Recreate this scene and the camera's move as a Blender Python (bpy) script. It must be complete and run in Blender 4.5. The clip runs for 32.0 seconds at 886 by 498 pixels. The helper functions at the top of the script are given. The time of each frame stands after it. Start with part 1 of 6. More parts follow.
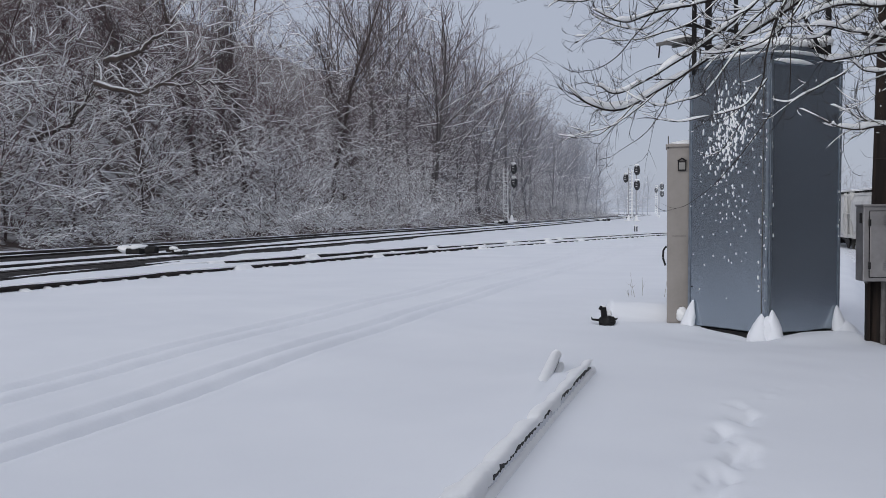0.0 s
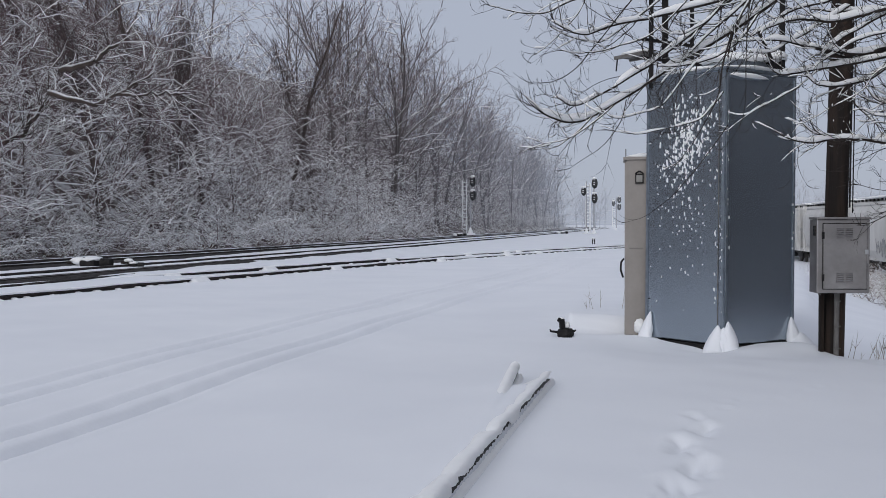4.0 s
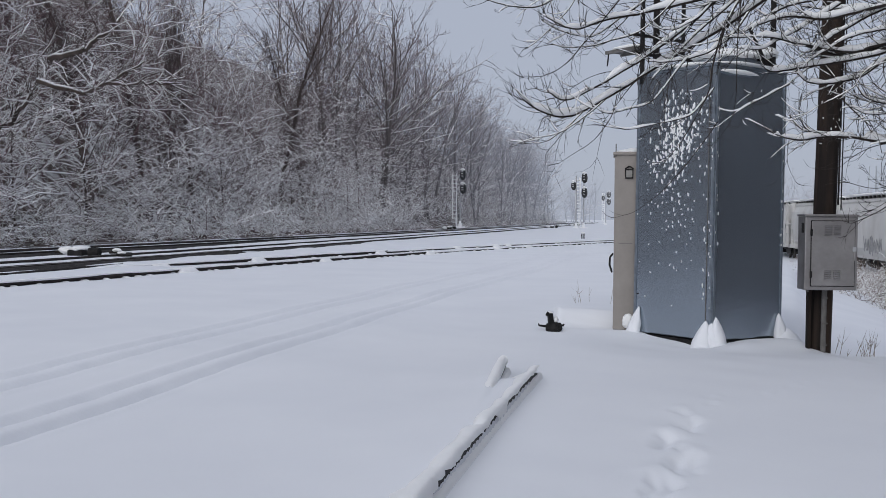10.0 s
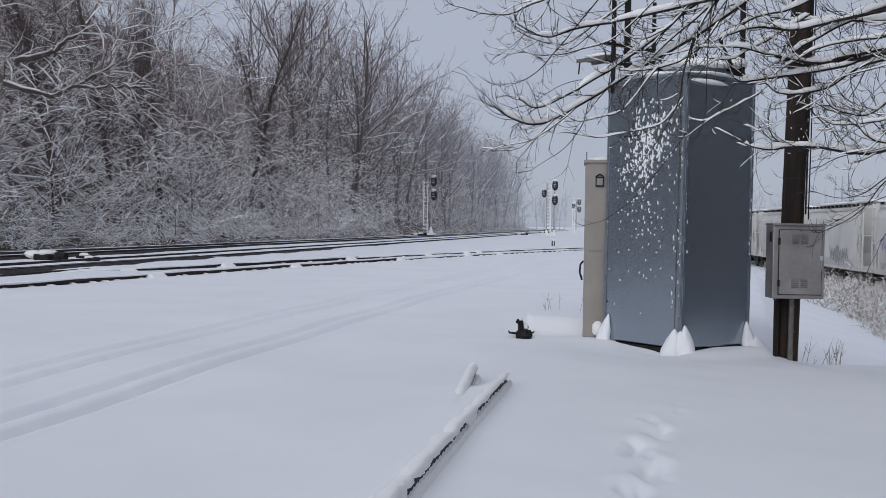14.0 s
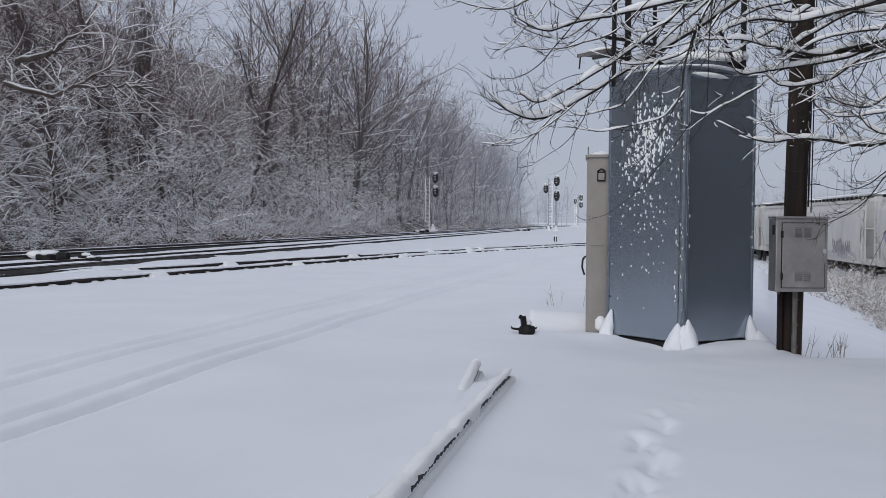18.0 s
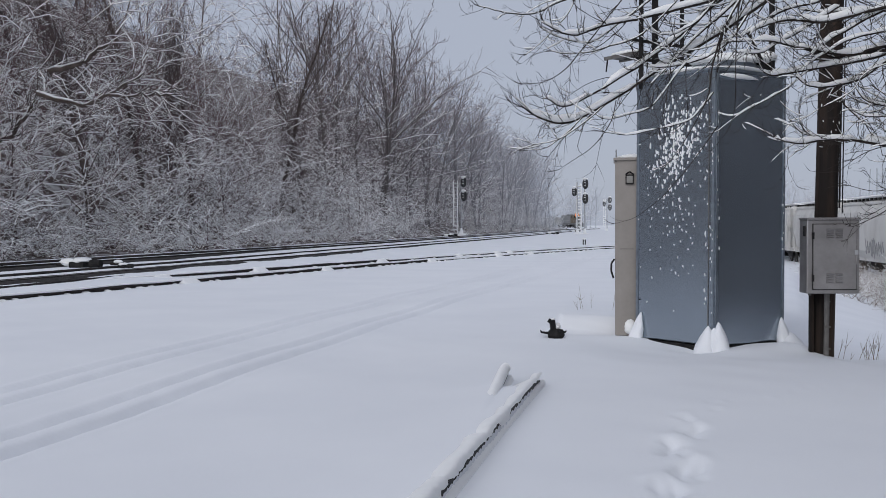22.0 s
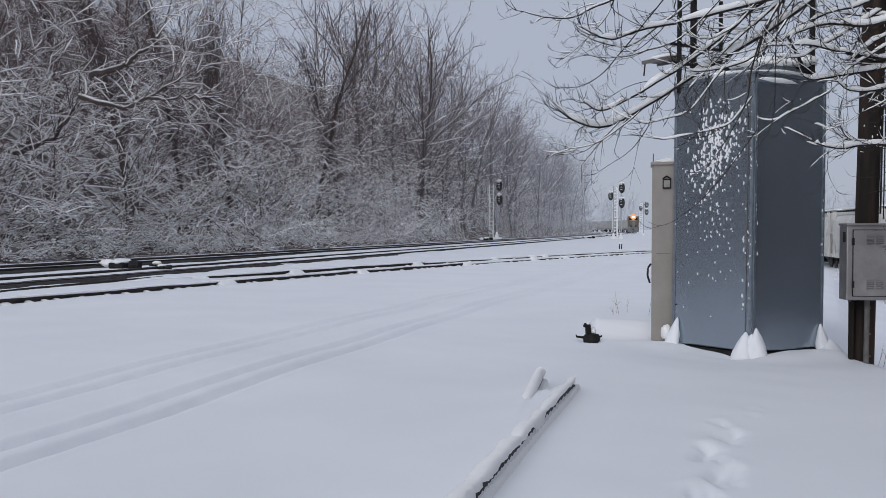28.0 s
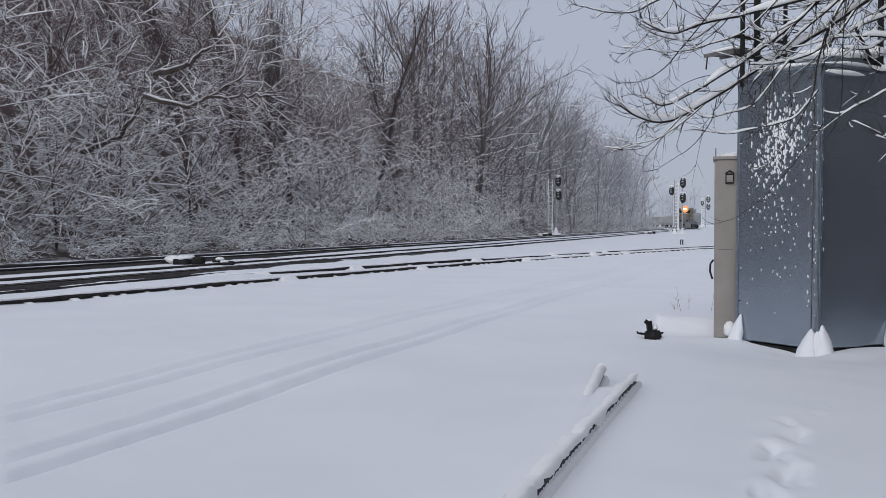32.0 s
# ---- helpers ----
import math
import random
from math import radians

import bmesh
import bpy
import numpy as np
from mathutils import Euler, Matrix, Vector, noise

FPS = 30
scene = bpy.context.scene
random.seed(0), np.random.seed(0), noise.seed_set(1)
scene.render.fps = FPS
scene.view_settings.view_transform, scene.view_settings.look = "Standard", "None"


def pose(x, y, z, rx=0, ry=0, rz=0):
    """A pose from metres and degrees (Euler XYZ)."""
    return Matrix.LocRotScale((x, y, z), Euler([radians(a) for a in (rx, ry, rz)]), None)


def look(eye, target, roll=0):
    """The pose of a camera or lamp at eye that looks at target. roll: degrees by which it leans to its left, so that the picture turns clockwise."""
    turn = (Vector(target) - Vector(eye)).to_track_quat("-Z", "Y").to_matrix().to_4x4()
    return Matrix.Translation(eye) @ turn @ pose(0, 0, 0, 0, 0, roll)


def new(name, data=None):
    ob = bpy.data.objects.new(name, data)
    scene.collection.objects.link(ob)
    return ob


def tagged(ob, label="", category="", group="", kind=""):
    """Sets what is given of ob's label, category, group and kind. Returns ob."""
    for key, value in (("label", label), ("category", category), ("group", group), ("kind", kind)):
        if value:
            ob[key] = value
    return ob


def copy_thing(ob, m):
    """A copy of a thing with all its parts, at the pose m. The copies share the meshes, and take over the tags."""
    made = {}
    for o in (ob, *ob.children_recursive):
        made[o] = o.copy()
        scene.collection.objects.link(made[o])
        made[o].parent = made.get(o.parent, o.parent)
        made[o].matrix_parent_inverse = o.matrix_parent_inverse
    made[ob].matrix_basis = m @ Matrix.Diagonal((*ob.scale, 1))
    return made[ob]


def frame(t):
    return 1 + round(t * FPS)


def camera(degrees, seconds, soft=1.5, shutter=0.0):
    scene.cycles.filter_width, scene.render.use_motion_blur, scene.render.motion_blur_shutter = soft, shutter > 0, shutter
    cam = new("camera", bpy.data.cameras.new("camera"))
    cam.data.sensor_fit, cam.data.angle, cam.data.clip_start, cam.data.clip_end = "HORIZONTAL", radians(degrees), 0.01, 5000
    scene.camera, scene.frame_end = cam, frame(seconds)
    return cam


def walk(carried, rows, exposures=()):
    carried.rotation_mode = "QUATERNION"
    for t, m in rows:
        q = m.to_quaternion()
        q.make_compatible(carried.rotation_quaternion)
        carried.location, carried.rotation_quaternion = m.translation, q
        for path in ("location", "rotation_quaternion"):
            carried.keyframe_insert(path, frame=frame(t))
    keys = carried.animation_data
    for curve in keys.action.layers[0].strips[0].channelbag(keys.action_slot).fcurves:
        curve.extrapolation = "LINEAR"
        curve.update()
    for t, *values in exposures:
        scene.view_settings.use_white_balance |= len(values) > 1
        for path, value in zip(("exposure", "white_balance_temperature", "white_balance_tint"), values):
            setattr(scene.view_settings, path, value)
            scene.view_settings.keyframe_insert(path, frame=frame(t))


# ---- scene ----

# ---- camera: hand-held, standing on one spot beside the line ----
cam = camera(47.07, 32.0, soft=0.6)
ROWS = [
    (0, -0.0026, -0.0351, 1.1597, 87.948, 0.302, 2.949),
    (0.5, -0.0006, -0.028, 1.1585, 88.229, -0.096, 2.454),
    (1, 0.0004, -0.0174, 1.1577, 88.447, 0.221, 2.784),
    (1.5, -0.0022, -0.0286, 1.1518, 87.934, -0.573, 2.829),
    (2, -0.0017, -0.0128, 1.1542, 89.037, 0.417, 2.084),
    (2.5, 0.0004, -0.0122, 1.1589, 89.003, 0.749, 1.988),
    (3, 0.0011, -0.015, 1.1577, 89.022, 0.902, 0.963),
    (3.5, 0.0001, -0.0051, 1.1534, 89.001, 0.429, 0.901),
    (4, -0.003, -0.011, 1.1518, 88.647, 0.169, 0.635),
    (4.5, -0.0017, -0.0025, 1.1499, 87.925, 0.236, 0.259),
    (6.5, 0.0005, 0.0008, 1.1512, 88.042, -0.008, 0.154),
    (7, 0.0029, -0.0002, 1.1555, 88.091, -0.174, 0.303),
    (7.5, -0.0001, -0.0001, 1.1511, 88.182, -0.21, 0.434),
    (8, 0.0016, -0.0069, 1.1538, 88.23, -0.17, 0.2),
    (8.5, 0.0005, 0.0093, 1.1492, 88.231, -0.378, -0.09),
    (9, -0.0009, -0.0033, 1.1497, 88.187, -0.404, 0.012),
    (9.5, 0.0028, 0.0134, 1.1511, 88.19, -0.287, 0.066),
    (10, -0.0013, -0.0039, 1.1536, 88.253, -0.43, 0.057),
    (10.5, -0.0011, -0.0007, 1.1574, 88.322, -0.492, -0.463),
    (11, -0.0012, 0.0098, 1.1519, 88.416, -0.56, -1.246),
    (11.5, -0.0018, 0.016, 1.1495, 88.475, -0.642, -1.619),
    (12, 0.0017, 0.0246, 1.1497, 88.478, -0.543, -1.715),
    (12.5, 0.0017, 0.0154, 1.1539, 88.511, -0.565, -1.894),
    (13, 0.0002, 0.0178, 1.1523, 88.548, -0.731, -1.858),
    (13.5, 0.0013, 0.0215, 1.1492, 88.589, -0.805, -1.726),
    (14, -0.0009, 0.0129, 1.155, 88.635, -0.823, -1.585),
    (14.5, 0.0006, 0.0254, 1.1503, 88.615, -0.928, -1.525),
    (16.5, 0.002, 0.0131, 1.1525, 88.363, -0.805, -1.46),
    (17, 0.0011, 0.0082, 1.1527, 88.349, -0.746, -1.443),
    (17.5, 0.0013, 0.0017, 1.1492, 88.338, -0.722, -1.381),
    (18, 0.0022, 0.0343, 1.1502, 88.449, -0.298, -1.476),
    (18.5, -0.0038, 0.029, 1.1442, 88.279, -0.707, -1.283),
    (19, -0.0031, 0.0318, 1.1459, 88.124, -0.66, -1.007),
    (19.5, -0.0008, 0.0124, 1.1494, 88.052, -0.426, -0.953),
    (20, -0.0001, 0.0226, 1.1538, 88.206, -0.188, -0.845),
    (20.5, 0.0044, 0.0187, 1.1586, 88.442, 0.075, -0.741),
    (21, 0.005, 0.0288, 1.1545, 88.552, 0.223, -0.163),
    (21.5, 0.0024, 0.0115, 1.1522, 88.597, 0.181, 0.035),
    (22, 0.0048, 0.0137, 1.1562, 88.678, 0.257, 0.127),
    (22.5, 0.0026, 0.0069, 1.1561, 88.757, 0.161, 0.185),
    (23, 0.0046, 0.0258, 1.1526, 88.808, 0.23, 0.478),
    (23.5, 0.0026, 0.019, 1.1538, 88.785, 0.298, 0.695),
    (24, 0.0024, 0.0144, 1.1534, 88.764, 0.286, 0.835),
    (24.5, 0.0001, 0.0122, 1.1555, 88.725, -0.018, 0.922),
    (25, 0.0032, 0.0118, 1.152, 88.708, -0.002, 1.066),
    (25.5, 0.0037, 0.0139, 1.1539, 88.656, -0.026, 1.349),
    (26, 0.002, 0.004, 1.1552, 88.617, -0.082, 1.538),
    (26.5, 0.0014, 0.0011, 1.155, 88.63, -0.13, 1.726),
    (28.5, -0.0004, -0.0116, 1.1557, 88.964, -0.126, 2.212),
    (29, -0.0029, -0.0171, 1.158, 89.018, -0.222, 2.329),
    (29.5, -0.0037, -0.0126, 1.1559, 89.036, -0.23, 2.636),
    (30, -0.0072, -0.0072, 1.1545, 88.952, -0.271, 3.1),
    (30.5, -0.0065, -0.0195, 1.1561, 88.961, -0.236, 4.4),
    (31, -0.0075, -0.0341, 1.1567, 88.976, -0.12, 4.715),
    (31.5, -0.0072, -0.0261, 1.1556, 88.818, -0.153, 4.875),
    (32, -0.0085, -0.0197, 1.1589, 88.639, 0.067, 5.421),
]
walk(cam, [(t, pose(x, y, z, rx, ry, rz)) for t, x, y, z, rx, ry, rz in ROWS])

# ---- overcast winter sky and one wide, weak sun ----
world = bpy.data.worlds.new("overcast_sky")
scene.world = world
world.use_nodes = True
wn, wl = world.node_tree.nodes, world.node_tree.links
sky = wn.new("ShaderNodeTexSky")
sky.sky_type, sky.sun_disc = "NISHITA", False
sky.sun_elevation, sky.sun_rotation = radians(28), radians(207)
coord = wn.new("ShaderNodeTexCoord")
split = wn.new("ShaderNodeSeparateXYZ")
ramp = wn.new("ShaderNodeValToRGB")
ramp.color_ramp.elements[0].position, ramp.color_ramp.elements[0].color = 0.0, (0.400, 0.440, 0.540, 1)
ramp.color_ramp.elements[1].position, ramp.color_ramp.elements[1].color = 0.75, (0.47, 0.505, 0.605, 1)
dim = wn.new("ShaderNodeVectorMath")
dim.operation = "SCALE"
dim.inputs["Scale"].default_value = 0.08
cloud = wn.new("ShaderNodeMix")
cloud.data_type = "RGBA"
cloud.inputs[0].default_value = 0.93
wl.new(coord.outputs["Generated"], split.inputs[0])
wl.new(split.outputs["Z"], ramp.inputs[0])
wl.new(sky.outputs[0], dim.inputs[0])
wl.new(dim.outputs[0], cloud.inputs[6])
wl.new(ramp.outputs[0], cloud.inputs[7])
wl.new(cloud.outputs[2], wn["Background"].inputs["Color"])
wn["Background"].inputs["Strength"].default_value = 1.0
sun_data = bpy.data.lights.new("sun", "SUN")
sun_data.energy, sun_data.angle, sun_data.color = 1.75, radians(60), (1.0, 0.985, 0.965)
sun = new("sun", sun_data)
sun.matrix_world = look((-40, -80, 47.5), (0, 0, 0))


# ---- materials ----
def material(name, colour, rough=0.7, metal=0.0, second=None, scale=6.0, low=0.4, high=0.62, detail=6.0, bump=0.0, bump_scale=40.0,
             fine=0.0, vary=0.0, coords="Object", stretch=None, spec=0.25):
    """Principled surface with two scales of variation: patches between two colours, and fine grain."""
    m = bpy.data.materials.new(name)
    m.use_nodes = True
    n, l = m.node_tree.nodes, m.node_tree.links
    b = n["Principled BSDF"]
    b.inputs["Roughness"].default_value, b.inputs["Metallic"].default_value = rough, metal
    b.inputs["Specular IOR Level"].default_value = spec
    b.inputs["Base Color"].default_value = (*colour, 1)
    tc = n.new("ShaderNodeTexCoord")
    place = tc.outputs[coords]
    if stretch:
        mp = n.new("ShaderNodeMapping")
        mp.inputs["Scale"].default_value = stretch
        l.new(place, mp.inputs["Vector"])
        place = mp.outputs[0]
    out = None
    if second:
        tex = n.new("ShaderNodeTexNoise")
        tex.inputs["Scale"].default_value, tex.inputs["Detail"].default_value = scale, detail
        l.new(place, tex.inputs["Vector"])
        rp = n.new("ShaderNodeValToRGB")
        rp.color_ramp.elements[0].position, rp.color_ramp.elements[0].color = low, (*colour, 1)
        rp.color_ramp.elements[1].position, rp.color_ramp.elements[1].color = high, (*second, 1)
        l.new(tex.outputs["Fac"], rp.inputs[0])
        out = rp.outputs[0]
    if fine and out:
        t2 = n.new("ShaderNodeTexNoise")
        t2.inputs["Scale"].default_value, t2.inputs["Detail"].default_value = scale * 9, 4.0
        l.new(place, t2.inputs["Vector"])
        mr = n.new("ShaderNodeMapRange")
        mr.inputs["To Min"].default_value, mr.inputs["To Max"].default_value = 1 - fine, 1 + fine
        l.new(t2.outputs["Fac"], mr.inputs["Value"])
        sc = n.new("ShaderNodeVectorMath")
        sc.operation = "SCALE"
        l.new(out, sc.inputs[0])
        l.new(mr.outputs[0], sc.inputs["Scale"])
        out = sc.outputs[0]
    if vary:
        oi = n.new("ShaderNodeObjectInfo")
        mr = n.new("ShaderNodeMapRange")
        mr.inputs["To Min"].default_value, mr.inputs["To Max"].default_value = 1 - vary, 1 + vary
        l.new(oi.outputs["Random"], mr.inputs["Value"])
        sc = n.new("ShaderNodeVectorMath")
        sc.operation = "SCALE"
        if out:
            l.new(out, sc.inputs[0])
        else:
            sc.inputs[0].default_value = colour
        l.new(mr.outputs[0], sc.inputs["Scale"])
        out = sc.outputs[0]
    if out:
        l.new(out, b.inputs["Base Color"])
    if bump:
        t3 = n.new("ShaderNodeTexNoise")
        t3.inputs["Scale"].default_value, t3.inputs["Detail"].default_value = bump_scale, 5.0
        l.new(place, t3.inputs["Vector"])
        bp = n.new("ShaderNodeBump")
        bp.inputs["Strength"].default_value, bp.inputs["Distance"].default_value = bump, 0.02
        l.new(t3.outputs["Fac"], bp.inputs["Height"])
        l.new(bp.outputs[0], b.inputs["Normal"])
    return m


def bark_with_haze(name, colour, second, scale, haze):
    """Bark with haze painted in: a pale blue-grey mixed into the colour, more along the world's y."""
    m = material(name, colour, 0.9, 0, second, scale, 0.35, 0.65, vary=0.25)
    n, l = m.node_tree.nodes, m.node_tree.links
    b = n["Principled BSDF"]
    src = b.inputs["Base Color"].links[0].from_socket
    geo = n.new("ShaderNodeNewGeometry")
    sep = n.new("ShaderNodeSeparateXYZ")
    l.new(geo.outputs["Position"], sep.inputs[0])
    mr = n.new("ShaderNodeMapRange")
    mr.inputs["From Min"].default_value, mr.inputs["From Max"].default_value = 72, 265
    mr.inputs["To Min"].default_value, mr.inputs["To Max"].default_value = haze[0], haze[1]
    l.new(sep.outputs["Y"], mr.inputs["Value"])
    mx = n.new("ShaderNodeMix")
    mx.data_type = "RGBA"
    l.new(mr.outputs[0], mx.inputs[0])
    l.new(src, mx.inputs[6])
    # the blue-grey that stands for distance haze
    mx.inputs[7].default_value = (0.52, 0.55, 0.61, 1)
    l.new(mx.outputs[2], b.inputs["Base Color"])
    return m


# Ground snow's colour is lowered; the brighter light on snow caps is painted in.
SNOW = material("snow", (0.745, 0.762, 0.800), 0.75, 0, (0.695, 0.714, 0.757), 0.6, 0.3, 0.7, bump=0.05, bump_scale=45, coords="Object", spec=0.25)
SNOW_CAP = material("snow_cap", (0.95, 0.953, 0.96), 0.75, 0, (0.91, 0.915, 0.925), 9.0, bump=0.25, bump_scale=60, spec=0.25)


def let_light_through(m, share):
    """Loose snow: part of the light passes through it."""
    n, l = m.node_tree.nodes, m.node_tree.links
    tr = n.new("ShaderNodeBsdfTranslucent")
    tr.inputs["Color"].default_value = (0.95, 0.96, 0.97, 1)
    mx = n.new("ShaderNodeMixShader")
    mx.inputs[0].default_value = share
    l.new(n["Principled BSDF"].outputs[0], mx.inputs[1])
    l.new(tr.outputs[0], mx.inputs[2])
    l.new(mx.outputs[0], n["Material Output"].inputs["Surface"])


let_light_through(SNOW_CAP, 0.20)
BARK = bark_with_haze("bark", (0.058, 0.045, 0.041), (0.105, 0.084, 0.077), 3.0, (0.0, 0.76))
TWIG = bark_with_haze("twig_bark", (0.094, 0.058, 0.061), (0.148, 0.098, 0.101), 1.2, (0.02, 0.82))
STEM = bark_with_haze("dry_stem", (0.17, 0.120, 0.090), (0.10, 0.074, 0.062), 1.2, (0.02, 0.66))
VINE = bark_with_haze("creeper", (0.060, 0.048, 0.048), (0.105, 0.086, 0.086), 2.0, (0.0, 0.66))
NEAR_BARK = material("wet_bark", (0.016, 0.013, 0.012), 0.8, 0, (0.035, 0.028, 0.025), 14, bump=0.4, bump_scale=90)
LITTER = material("leaf_litter", (0.11, 0.088, 0.078), 0.95, 0, (0.58, 0.575, 0.585), 1.3, 0.46, 0.66, bump=0.3, bump_scale=8)
GALV = material("galvanised_sheet", (0.36, 0.41, 0.465), 0.25, 0.9, (0.32, 0.365, 0.415), 2.2, 0.3, 0.75, fine=0.05, bump=0.04, bump_scale=25)
GALV_EDGE = material("galvanised_trim", (0.29, 0.33, 0.375), 0.45, 0.85, (0.23, 0.26, 0.30), 12, fine=0.1)
TAN = material("tan_enamel", (0.275, 0.253, 0.236), 0.55, 0, (0.225, 0.207, 0.193), 3.0, 0.35, 0.7, fine=0.06, bump=0.05)
STEEL_BOX = material("stainless_box", (0.33, 0.318, 0.318), 0.42, 0.7, (0.24, 0.23, 0.23), 4.5, 0.35, 0.65, fine=0.08, bump=0.03)
POLE_WOOD = material("creosoted_pole", (0.012, 0.009, 0.008), 0.85, 0, (0.046, 0.030, 0.022), 9, 0.40, 0.70, bump=0.6, bump_scale=30, stretch=(1, 1, 0.08))
CONDUIT = material("grey_conduit", (0.16, 0.155, 0.15), 0.6, 0.2, (0.11, 0.105, 0.10), 10)
BLACK = material("black_paint", (0.012, 0.012, 0.013), 0.55, 0, (0.024, 0.023, 0.023), 8, fine=0.1, spec=0.1)
RAIL = material("rusty_rail", (0.022, 0.019, 0.018), 0.85, 0.0, (0.042, 0.034, 0.031), 4, fine=0.15)
RAIL_TOP = material("worn_rail_head", (0.16, 0.155, 0.15), 0.4, 0.8, (0.10, 0.095, 0.09), 6)
BALLAST = material("wet_ballast", (0.016, 0.014, 0.014), 0.95, 0, (0.048, 0.045, 0.045), 7, 0.42, 0.68, bump=0.8, bump_scale=22)
SIGNAL_BLACK = material("weathered_black_paint", (0.030, 0.031, 0.034), 0.6, 0, (0.060, 0.061, 0.066), 6, fine=0.1)
SILVER = material("aluminium_paint", (0.42, 0.43, 0.45), 0.5, 0.3, (0.33, 0.34, 0.36), 5)
# Distant tower and signal heads: haze is put into their paler colours.
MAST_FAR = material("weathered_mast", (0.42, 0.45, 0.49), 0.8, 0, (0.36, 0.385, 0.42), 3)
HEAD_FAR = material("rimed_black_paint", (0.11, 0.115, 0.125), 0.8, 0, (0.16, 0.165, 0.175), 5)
LOCO_DARK = material("locomotive_dark", (0.16, 0.165, 0.175), 0.7, 0, (0.21, 0.215, 0.225), 0.8, fine=0.1)
LOCO_SIDE = material("locomotive_grey", (0.30, 0.31, 0.32), 0.6, 0, (0.23, 0.24, 0.25), 0.8, fine=0.1)
LOCO_NOSE = material("locomotive_amber", (0.17, 0.135, 0.105), 0.7, 0, (0.14, 0.12, 0.10), 1.5, fine=0.1)
WHEEL = material("wheel_steel", (0.05, 0.048, 0.046), 0.6, 0.5, (0.085, 0.08, 0.075), 4)
WINDOW = material("dark_glass", (0.015, 0.017, 0.02), 0.12)
CAR_GREY = material("hopper_grey", (0.44, 0.45, 0.46), 0.65, 0, (0.33, 0.335, 0.34), 0.9, 0.35, 0.7, fine=0.08)
CAR_WHITE = material("hopper_white", (0.62, 0.615, 0.60), 0.6, 0, (0.50, 0.49, 0.475), 0.7, 0.35, 0.7, fine=0.06, stretch=(1, 1, 0.5))
SPRAY = material("spray_paint_grey", (0.25, 0.25, 0.26), 0.7, 0, (0.36, 0.36, 0.37), 3)
VIOLET = material("spray_paint_violet", (0.27, 0.24, 0.40), 0.7, 0, (0.36, 0.33, 0.47), 3)
ROOF_SHEET = material("pale_roof_sheet", (0.66, 0.68, 0.70), 0.7, 0, (0.58, 0.60, 0.63), 0.5)
WALL_SHEET = material("pale_wall_sheet", (0.50, 0.52, 0.54), 0.8, 0, (0.44, 0.46, 0.48), 0.4)
WEED = material("dead_weed", (0.16, 0.125, 0.085), 0.9, 0, (0.24, 0.19, 0.13), 6)
WALL_DARK = material("weathered_boards", (0.125, 0.125, 0.135), 0.85, 0, (0.175, 0.175, 0.185), 2.0, fine=0.1)
PAPER = material("pale_plate", (0.26, 0.255, 0.245), 0.6, 0, (0.21, 0.205, 0.195), 8)
LAMP = bpy.data.materials.new("headlight_glow")
LAMP.use_nodes = True
lamp_bsdf = LAMP.node_tree.nodes["Principled BSDF"]
lamp_bsdf.inputs["Base Color"].default_value = (1.0, 0.8, 0.5, 1)
lamp_bsdf.inputs["Emission Color"].default_value = (1.0, 0.62, 0.26, 1)
lamp_bsdf.inputs["Emission Strength"].default_value = 5.0
# Glow for a disc added round the lenses to imitate the headlight's halo.
HALO_GLOW = LAMP.copy()
HALO_GLOW.name = "headlight_reflector"
HALO_GLOW.node_tree.nodes["Principled BSDF"].inputs["Emission Color"].default_value = (1.0, 0.42, 0.14, 1)
HALO_GLOW.node_tree.nodes["Principled BSDF"].inputs["Emission Strength"].default_value = 0.75
HALO_GLOW.node_tree.nodes["Principled BSDF"].inputs["Base Color"].default_value = (0.30, 0.12, 0.04, 1)


# ---- mesh helpers ----
def smoothstep(a, b, v):
    u = np.clip((v - a) / (b - a), 0.0, 1.0)
    return u * u * (3 - 2 * u)


def thing(name, label, category, at=(0, 0, 0), turn=0.0, group="", kind=""):
    ob = new(name)
    ob.matrix_basis = pose(at[0], at[1], at[2], 0, 0, turn)
    ob.empty_display_size = 0.2
    return tagged(ob, label, category, group, kind)


def part(name, bm, mat, parent=None, label="", smooth=False):
    me = bpy.data.meshes.new(name)
    if smooth:
        for f in bm.faces:
            f.smooth = True
    bm.to_mesh(me)
    bm.free()
    me.materials.append(mat)
    ob = new(name, me)
    ob.parent = parent
    return tagged(ob, label)


def raw(name, verts, faces, mat, parent=None, label="", smooth=False):
    me = bpy.data.meshes.new(name)
    me.from_pydata(verts, [], faces)
    if smooth:
        me.polygons.foreach_set("use_smooth", [True] * len(me.polygons))
    me.materials.append(mat)
    ob = new(name, me)
    ob.parent = parent
    return tagged(ob, label)


def add_box(bm, size, at=(0, 0, 0), turn=None, bevel=0.0):
    m = Matrix.Translation(at) @ (turn.to_4x4() if turn else Matrix()) @ Matrix.Diagonal((*size, 1))
    vs = bmesh.ops.create_cube(bm, size=1, matrix=m)["verts"]
    if bevel:
        es = list({e for v in vs for e in v.link_edges})
        bmesh.ops.bevel(bm, geom=es, offset=bevel, segments=2, affect="EDGES", profile=0.6)
    return bm


def box(size, at=(0, 0, 0), turn=None, bevel=0.0):
    return add_box(bmesh.new(), size, at, turn, bevel)


